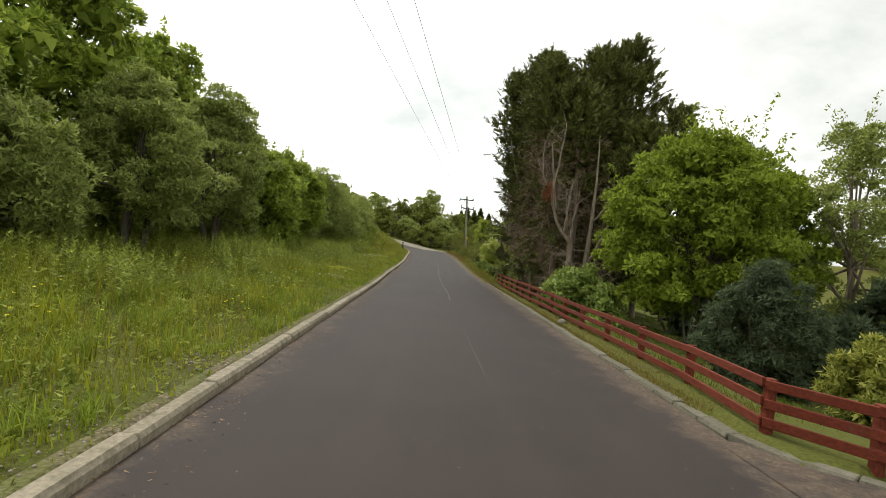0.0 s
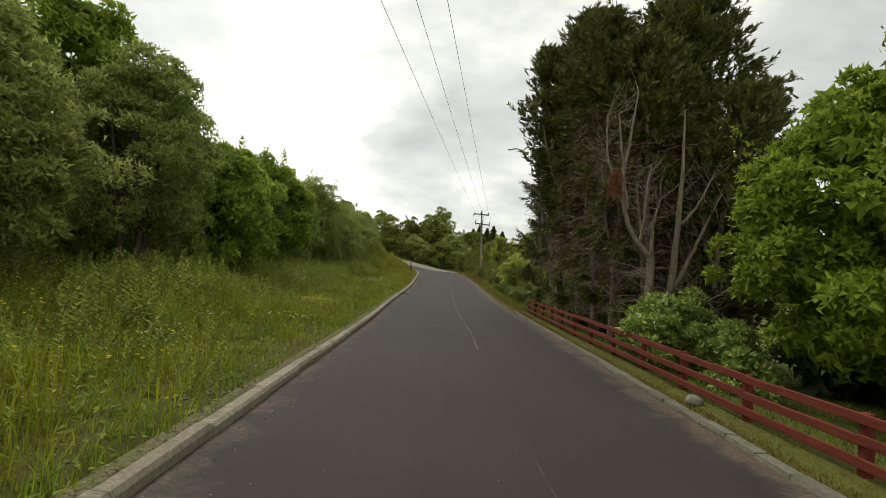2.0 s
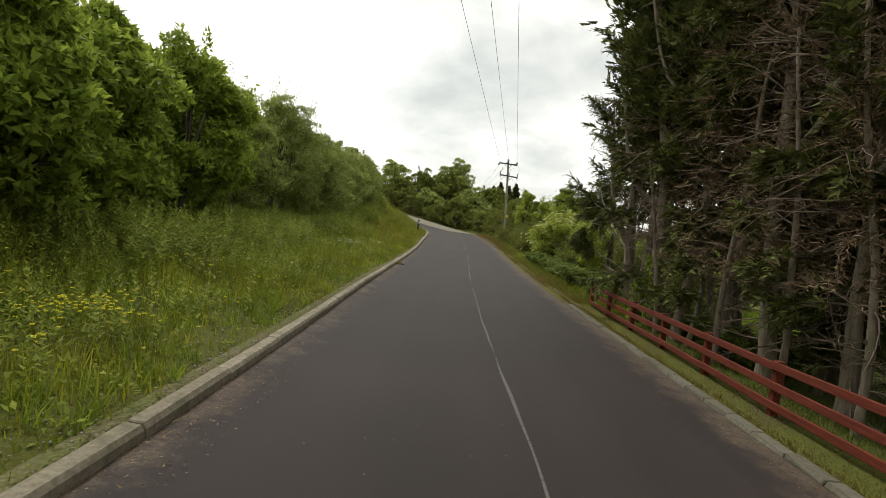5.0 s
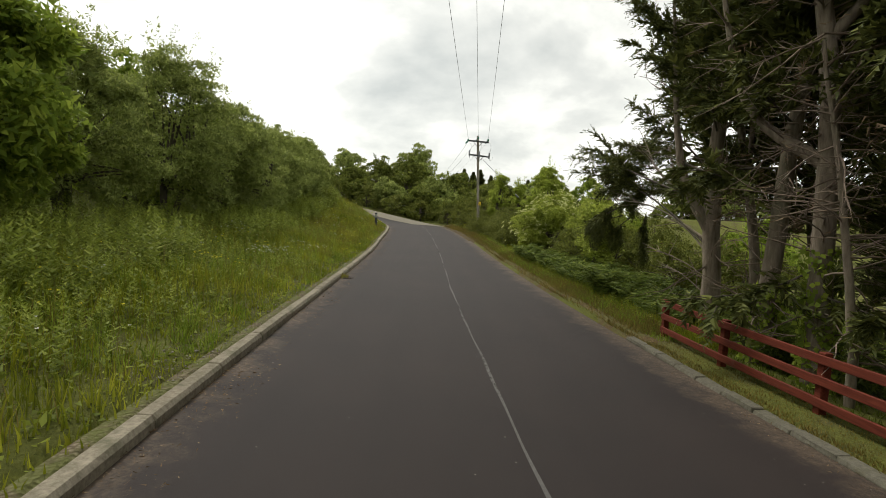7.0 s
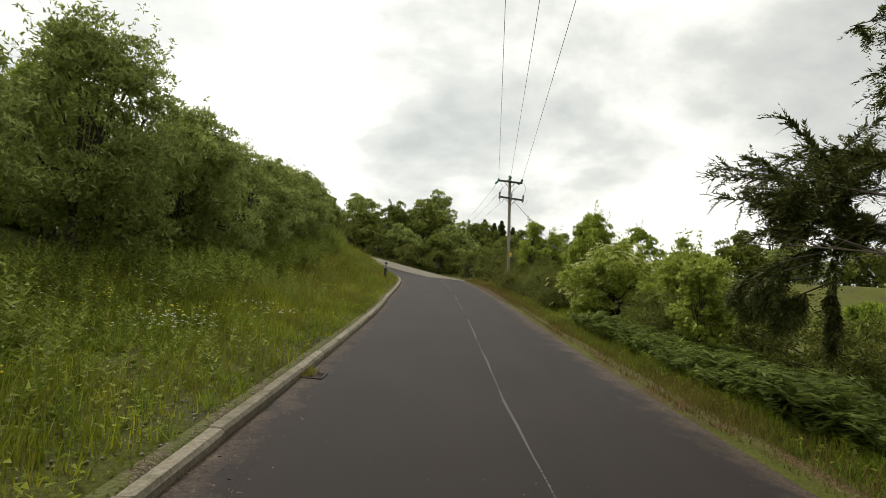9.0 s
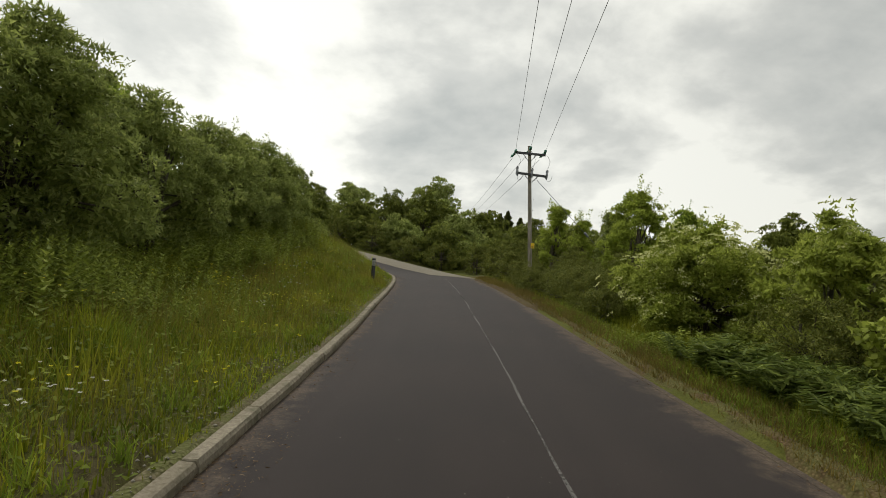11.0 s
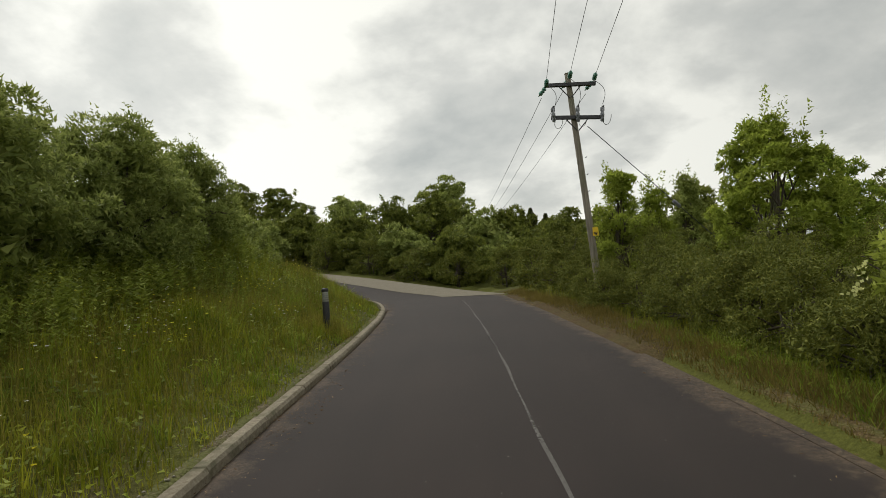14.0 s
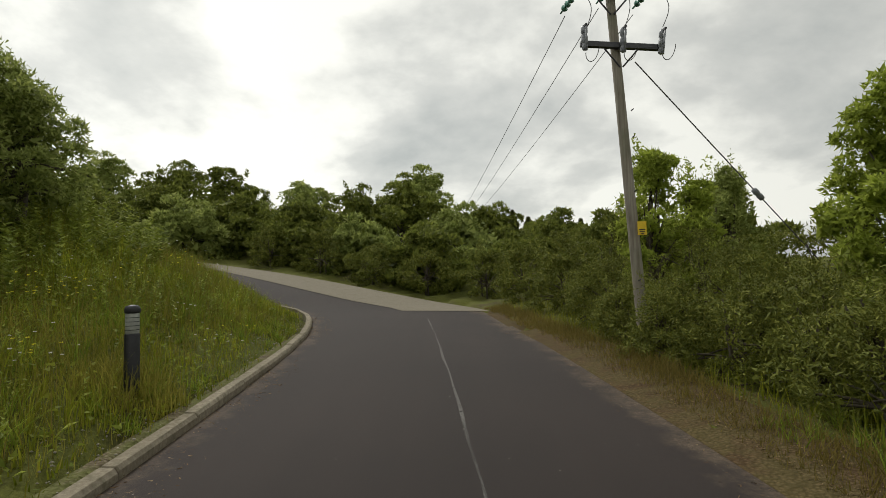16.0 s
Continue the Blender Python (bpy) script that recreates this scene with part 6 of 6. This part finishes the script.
meadow()
tussocks()
drain_weeds()
bollard_grass()


def verge_grass():
    rng = np.random.default_rng(22)
    x, y, d = beside(rng, 34000, 4.8, 26, 0.12, 0.95, 1)
    V, F = needles(rng, x, y, 0.015 + 0.040 * rng.random(len(x)), 0.006 + 0.006 * rng.random(len(x)), 0.9)
    tagged(hang("verge_grass", raw_mesh("verge_grass", V, F), DRY), "short yellowish grass between kerb and fence", "grass", kind="stuff")
    x, y, d = beside(rng, 60000, 25, 54, 0.0, 0.8, 1)
    keep = rng.random(len(x)) < 0.15 + 0.8 * patchy(x, y, 1.4) * np.clip(d / 0.4, 0.2, 1)
    x, y, d = x[keep], y[keep], d[keep]
    V, F = needles(rng, x, y, (0.05 + 0.16 * np.clip(d, 0, 1)) * (0.5 + rng.random(len(x))), 0.006 + 0.007 * rng.random(len(x)), 0.9)
    tagged(hang("dry_grass", raw_mesh("dry_grass", V, F), DRY), "dry straw-coloured grass along the asphalt", "grass", kind="stuff")
    x, y, d = beside(rng, 50000, 24.5, 54, 0.72, 3.2, 1)
    keep = (y < 35) | (d > np.where(y > 41, 2.0, 1.4)) | (rng.random(len(x)) < 0.10)
    x, y, d = x[keep], y[keep], d[keep]
    V, F = needles(rng, x, y, (0.15 + 0.30 * np.clip((d - 0.4) / 1.2, 0, 1)) * (0.5 + 0.7 * rng.random(len(x))), 0.007 + 0.010 * rng.random(len(x)), 0.6)
    tagged(hang("rough_grass", raw_mesh("rough_grass", V, F), GRASS), "rank green grass under the hedge", "grass", kind="stuff")
    x, y, d = beside(rng, 8000, 24.6, 41, 0.35, 1.1, 1)
    V, F = needles(rng, x, y, (0.05 + 0.12 * d) * (0.6 + 0.7 * rng.random(len(x))), 0.006 + 0.007 * rng.random(len(x)), 0.9)
    tagged(hang("green_edge_grass", raw_mesh("green_edge_grass", V, F), TUFT), "fresh short grass creeping over the dry edge", "grass", kind="stuff")
    x, y, d = beside(rng, 30000, 26.5, 40, 2.6, 11.0, 1)
    V, F = needles(rng, x, y, 0.12 + 0.16 * rng.random(len(x)), 0.010 + 0.012 * rng.random(len(x)), 0.7)
    tagged(hang("field_grass", raw_mesh("field_grass", V, F), TUFT), "bright green grass of the field below the road", "grass", kind="stuff")
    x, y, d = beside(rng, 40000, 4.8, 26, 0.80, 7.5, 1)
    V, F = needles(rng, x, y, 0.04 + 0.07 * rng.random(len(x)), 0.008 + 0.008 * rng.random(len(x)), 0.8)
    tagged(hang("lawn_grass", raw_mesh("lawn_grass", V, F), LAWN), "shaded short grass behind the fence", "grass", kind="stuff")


verge_grass()


def weeds():
    """Upright leafy stems: nettles, docks and willowherb at the top of the bank."""
    rng = np.random.default_rng(23)
    C, W, S = [], [], []
    x, y, d = beside(rng, 9500, 1, 53.5, 0.55, 6.0, -1, 0.72)
    tall = np.interp(y, [0, 6, 14, 40, 50], [0.45, 0.60, 1.0, 1.0, 0.75])       # shorter growth where the bank is open
    thickness = patchy(x * 0.8, y * 0.8, 0.9)
    keep = (thickness + 0.12 * rng.normal(size=len(x)) > np.interp(d, [0.5, 1.2, 3.0], [0.52, 0.34, 0.10]) + np.where((d < 3.2) | (y > 44), np.interp(y, [28, 33], [0.0, 0.40]), 0)) & ~bare_at(rng, x, y, d)
    for px, py, pd, k, q in zip(x[keep], y[keep], d[keep], tall[keep], thickness[keep]):
        z = float(ground_z(px, py)[0])
        h = k * (0.14 + 0.66 * min(1, pd / 3.6) ** 1.2 * (0.45 + 0.6 * q) + 0.24 * rng.random() ** 2)
        lean = rng.normal(size=2) * 0.12 * h / 0.5
        m = int(10 + 30 * h)
        t = np.linspace(0.15, 1, m)
        a = np.arange(m) * 2.4 + rng.random() * 6
        C.append(np.stack([px + lean[0] * t, py + lean[1] * t, z + h * t], 1))
        W.append(np.stack([np.cos(a), np.sin(a), 0.15 + 0.4 * rng.random(m) + 0.5 * t ** 3], 1))
        S.append((0.074 - 0.038 * t) * (0.7 + 0.5 * rng.random(m)) * (0.70 + 0.5 * rng.random()) * (0.55 + 0.45 * k))
    # taller nettles and willowherb in stands along the top of the bank
    x, y, d = beside(rng, 1500, 6, 36, 2.2, 4.5, -1)
    keep = patchy(x * 0.7 + 3.0, y * 0.8, 1.0) > 0.42
    for px, py in zip(x[keep], y[keep]):
        z = float(ground_z(px, py)[0])
        h = (0.55 + 0.45 * rng.random()) * float(np.interp(py, [6, 14], [0.7, 1.0]))
        m = int(14 + 22 * h)
        t = np.linspace(0.2, 1, m)
        a = np.arange(m) * 2.4 + rng.random() * 6
        lean = rng.normal(size=2) * 0.09
        C.append(np.stack([px + lean[0] * t, py + lean[1] * t, z + h * t], 1))
        W.append(np.stack([np.cos(a), np.sin(a), 0.20 + 0.3 * rng.random(m) + 0.6 * t ** 4], 1))
        S.append((0.12 - 0.07 * t) * (0.7 + 0.5 * rng.random(m)))
    # a stand of willowherb under the bushes
    x, y, d = beside(rng, 650, 33, 51, 2.9, 5.2, -1)
    for px, py in zip(x, y):
        z = float(ground_z(px, py)[0])
        h = 0.55 + 0.35 * rng.random()
        m = 34
        t = np.linspace(0.15, 1, m)
        a = np.arange(m) * 2.4
        lean = rng.normal(size=2) * 0.08
        C.append(np.stack([px + lean[0] * t, py + lean[1] * t, z + h * t], 1))
        W.append(np.stack([np.cos(a), np.sin(a), 0.25 + 0.3 * rng.random(m)], 1))
        S.append((0.15 - 0.09 * t) * (0.7 + 0.5 * rng.random(m)))
    # nettles before the elder
    x, y, d = beside(rng, 800, 26.0, 37.0, 0.90, 2.6, 1)
    for px, py, pd in zip(x, y, d):
        z = float(ground_z(px, py)[0])
        h = 0.18 + 0.30 * min(1, (pd - 0.6) / 1.0) * (0.6 + 0.6 * rng.random())
        m = 22
        t = np.linspace(0.12, 1, m)
        a = np.arange(m) * 2.4
        lean = rng.normal(size=2) * 0.08
        C.append(np.stack([px + lean[0] * t, py + lean[1] * t, z + h * t], 1))
        W.append(np.stack([np.cos(a), np.sin(a), 0.15 + 0.3 * rng.random(m)], 1))
        S.append((0.12 - 0.06 * t) * (0.7 + 0.5 * rng.random(m)))
    C, W, S = np.concatenate(C), unit(np.concatenate(W)), np.concatenate(S)
    V, F = leaf_tris(rng, C, W, S, S * 0.40, np.tile(np.array([0, 0, 1.0]), (len(C), 1)))
    tagged(hang("tall_weeds", raw_mesh("tall_weeds", V, F), WEED), "tall leafy weeds along the top of the bank", "weeds", kind="stuff")
    # broad dock leaves close to the kerb
    x, y, d = beside(rng, 560, 0, 52, 0.30, 2.6, -1)
    C, W, S = [], [], []
    for px, py in zip(x, y):
        z = float(ground_z(px, py)[0])
        m = int(rng.integers(5, 11))
        a = rng.random(m) * 2 * np.pi
        C.append(np.stack([np.full(m, px), np.full(m, py), np.full(m, z + 0.02)], 1) + rng.normal(size=(m, 3)) * 0.03)
        W.append(np.stack([np.cos(a), np.sin(a), 0.25 + 0.6 * rng.random(m)], 1))
        S.append(0.05 + 0.065 * rng.random(m))
    C, W, S = np.concatenate(C), unit(np.concatenate(W)), np.concatenate(S)
    V, F = leaf_quads(rng, C, W, S, S * 0.36)
    tagged(hang("dock_leaves", raw_mesh("dock_leaves", V, F), WEED), "broad dock leaves near the kerb", "weeds", kind="stuff")


weeds()


def herbs():
    """Small leaves of clover, vetch and buttercup all through the grass."""
    rng = np.random.default_rng(27)
    for side, n, y0, y1, near, far, h0 in ((-1, 100000, -1, 54, 0.16, 5.4, 0.36), (1, 30000, 25, 42, 0.5, 3.4, 0.4)):
        x, y, d = beside(rng, n, y0, y1, near, far, side)
        keep = (rng.random(n) < 0.35 + 0.75 * patchy(x + 3.1, y, 1.3)) & ~bare_at(rng, x, y, d)
        x, y, d = x[keep], y[keep], d[keep]
        n = len(x)
        top = (0.05 + h0 * np.clip(d / 2.6, 0, 1) * (0.25 + 0.9 * patchy(x, y, 0.8)))
        z = ground_z(x, y) + top * rng.random(n) ** 0.7
        C = np.stack([x, y, z], 1)
        a = rng.random(n) * 2 * np.pi
        W = unit(np.stack([np.cos(a), np.sin(a), 0.4 * rng.normal(size=n)], 1))
        S = (0.018 + 0.042 * rng.random(n) ** 1.5) * np.clip(0.75 + 0.3 * d, 0.75, 1.5)
        V, F = leaf_tris(rng, C, W, S, S * 0.6, np.tile(np.array([0, 0, 1.0]), (n, 1)))
        tagged(hang("meadow_herbs", raw_mesh("meadow_herbs", V, F), HERB), "small leafy herbs growing through the grass", "weeds", kind="stuff")


herbs()


def pebbles():
    """Loose pale stones behind the kerb and on the road's edge."""
    rng = np.random.default_rng(28)
    x, y, d = beside(rng, 4200, 0, 53, 0.11, 0.62, -1)
    keep = patchy(x, y, 2.0) > 0.42
    x, y = x[keep], y[keep]
    n = len(x)
    r = 0.005 + 0.013 * rng.random(n) ** 2
    c = np.stack([x, y, ground_z(x, y) + 0.014], 1)
    o = np.array([(1, 0, 0), (0, 1, 0), (-1, 0, 0), (0, -1, 0), (0, 0, 0.7), (0, 0, -0.7)])
    V = (c[:, None] + o[None] * r[:, None, None] * (0.7 + 0.6 * rng.random((n, 6, 1)))).reshape(-1, 3)
    f = np.array([(0, 1, 4), (1, 2, 4), (2, 3, 4), (3, 0, 4), (1, 0, 5), (2, 1, 5), (3, 2, 5), (0, 3, 5)])
    F = (6 * np.arange(n)[:, None, None] + f[None]).reshape(-1, 3)
    tagged(hang("pebbles", raw_mesh("pebbles", V, F), STONE), "loose pale pebbles behind the kerb", "gravel", kind="stuff")


pebbles()


def flowers():
    rng = np.random.default_rng(24)
    for name, count, mat, size, label in (("buttercups", 1000, PETAL, 0.017, "yellow buttercup and ragwort flowers in the grass"), ("daisies", 420, WHITE_PETAL, 0.015, "small white flowers in the grass")):
        x, y, d = beside(rng, count, -1, 52, 0.5, 4.2, -1)
        k = (rng.random(count) ** 2.2 * (count // 9)).astype(int)
        x, y = x[k] + rng.normal(size=count) * 0.24, y[k] + rng.normal(size=count) * 0.26
        z = ground_z(x, y) + 0.16 + 0.42 * (0.5 + 0.5 * rng.random(count)) * np.clip(d[k] / 2.6, 0.15, 1)
        m = 6
        a = (np.arange(m) / m * 2 * np.pi)[None, :] + rng.random((count, 1)) * 6
        tilt = rng.normal(size=(count, 1, 3)) * 0.3
        W = unit(np.stack([np.cos(a), np.sin(a), 0.25 + 0 * a], -1) + tilt).reshape(-1, 3)
        C = np.repeat(np.stack([x, y, z], 1), m, 0)
        s = np.full(len(C), size) * (0.8 + 0.5 * rng.random(len(C)))
        V, F = leaf_quads(rng, C, W, s, s * 0.8)
        tagged(hang(name, raw_mesh(name, V, F), mat), label, "flowers", kind="stuff")


flowers()


def bracken():
    rng = np.random.default_rng(25)
    C, W, S = [], [], []
    x, y, d = beside(rng, 520, 25.5, 35.5, 0.85, 3.6, 1)
    x2, y2, d2 = beside(rng, 60, 20, 26, 1.2, 3.0, 1)
    for px, py in zip(np.r_[x, x2], np.r_[y, y2]):
        z = float(ground_z(px, py)[0])
        tuft = float(patchy(np.array([px]), np.array([py]), 1.6)[0])
        for f in range(6):
            a = rng.random() * 2 * np.pi
            L = (0.34 + 0.50 * rng.random()) * (0.65 + 0.6 * tuft)
            t = np.linspace(0.18, 1, 17)
            arch = np.stack([np.cos(a) * 0.52 * L * t ** 1.3, np.sin(a) * 0.52 * L * t ** 1.3, L * (1.2 * t - 0.50 * t ** 2.4)], 1)
            p = np.array([px, py, z]) + arch
            side = np.array([-math.sin(a), math.cos(a), 0])
            for s in (-1, 1):
                C.append(p)
                W.append(unit(side * s + np.array([math.cos(a), math.sin(a), 0]) * 0.35 + np.array([0, 0, -0.12]) + rng.normal(size=p.shape) * 0.22))
                S.append(0.20 * L * np.sin(np.pi * (0.12 + 0.85 * t)) ** 0.8 + 0.02)
    C, W, S = np.concatenate(C), np.concatenate(W), np.concatenate(S)
    V, F = leaf_tris(rng, C, W, S, S * 0.24, np.tile(np.array([0, 0, 1.0]), (len(C), 1)))
    tagged(hang("bracken", raw_mesh("bracken", V, F), FERN), "green bracken fronds along the verge", "fern", kind="stuff")


bracken()


def litter():
    """Dead leaves, needles and grit blown against both edges."""
    rng = np.random.default_rng(26)
    C, S = [], []
    for side, n, y0, y1, P in ((-1, 21000, 0, 53, LEFT), (1, 6000, 5, 53, RIGHT)):
        y = y0 + (y1 - y0) * rng.random(n)
        d = -0.42 * rng.random(n) ** 2.0
        keep = rng.random(n) < 0.25 + 0.9 * patchy(np.zeros(n), y, 1.6) ** 2 * 1.2
        y, d = y[keep], d[keep]
        straight = ALONG < 93.5
        ex = np.interp(y, P[straight, 1], P[straight, 0])
        ez = np.interp(y, P[straight, 1], P[straight, 2])
        drop = KERB_HIGH if side < 0 else 0.055
        C.append(np.stack([ex + side * d, y, ez - drop + 0.012 + 0 * y], 1))
    for n, y0, y1, far in ((12000, 26, 54, 0.9), (22000, 39, 54, 1.3)):
        x, y, d = beside(rng, n, y0, y1, 0.0, far, 1)
        C.append(np.stack([x, y, ground_z(x, y) + 0.02], 1))
    C = np.concatenate(C)
    n = len(C)
    a = rng.random(n) * 2 * np.pi
    W = unit(np.stack([np.cos(a), np.sin(a), 0.15 * rng.normal(size=n)], 1))
    S = 0.009 + 0.022 * rng.random(n) ** 2
    V, F = leaf_tris(rng, C, W, S, S * 0.26, np.tile(np.array([0, 0, 1.0]), (n, 1)))
    tagged(hang("leaf_litter", raw_mesh("leaf_litter", V, F), LITTER), "dead leaves and needles along the road edges", "litter", kind="stuff")


litter()
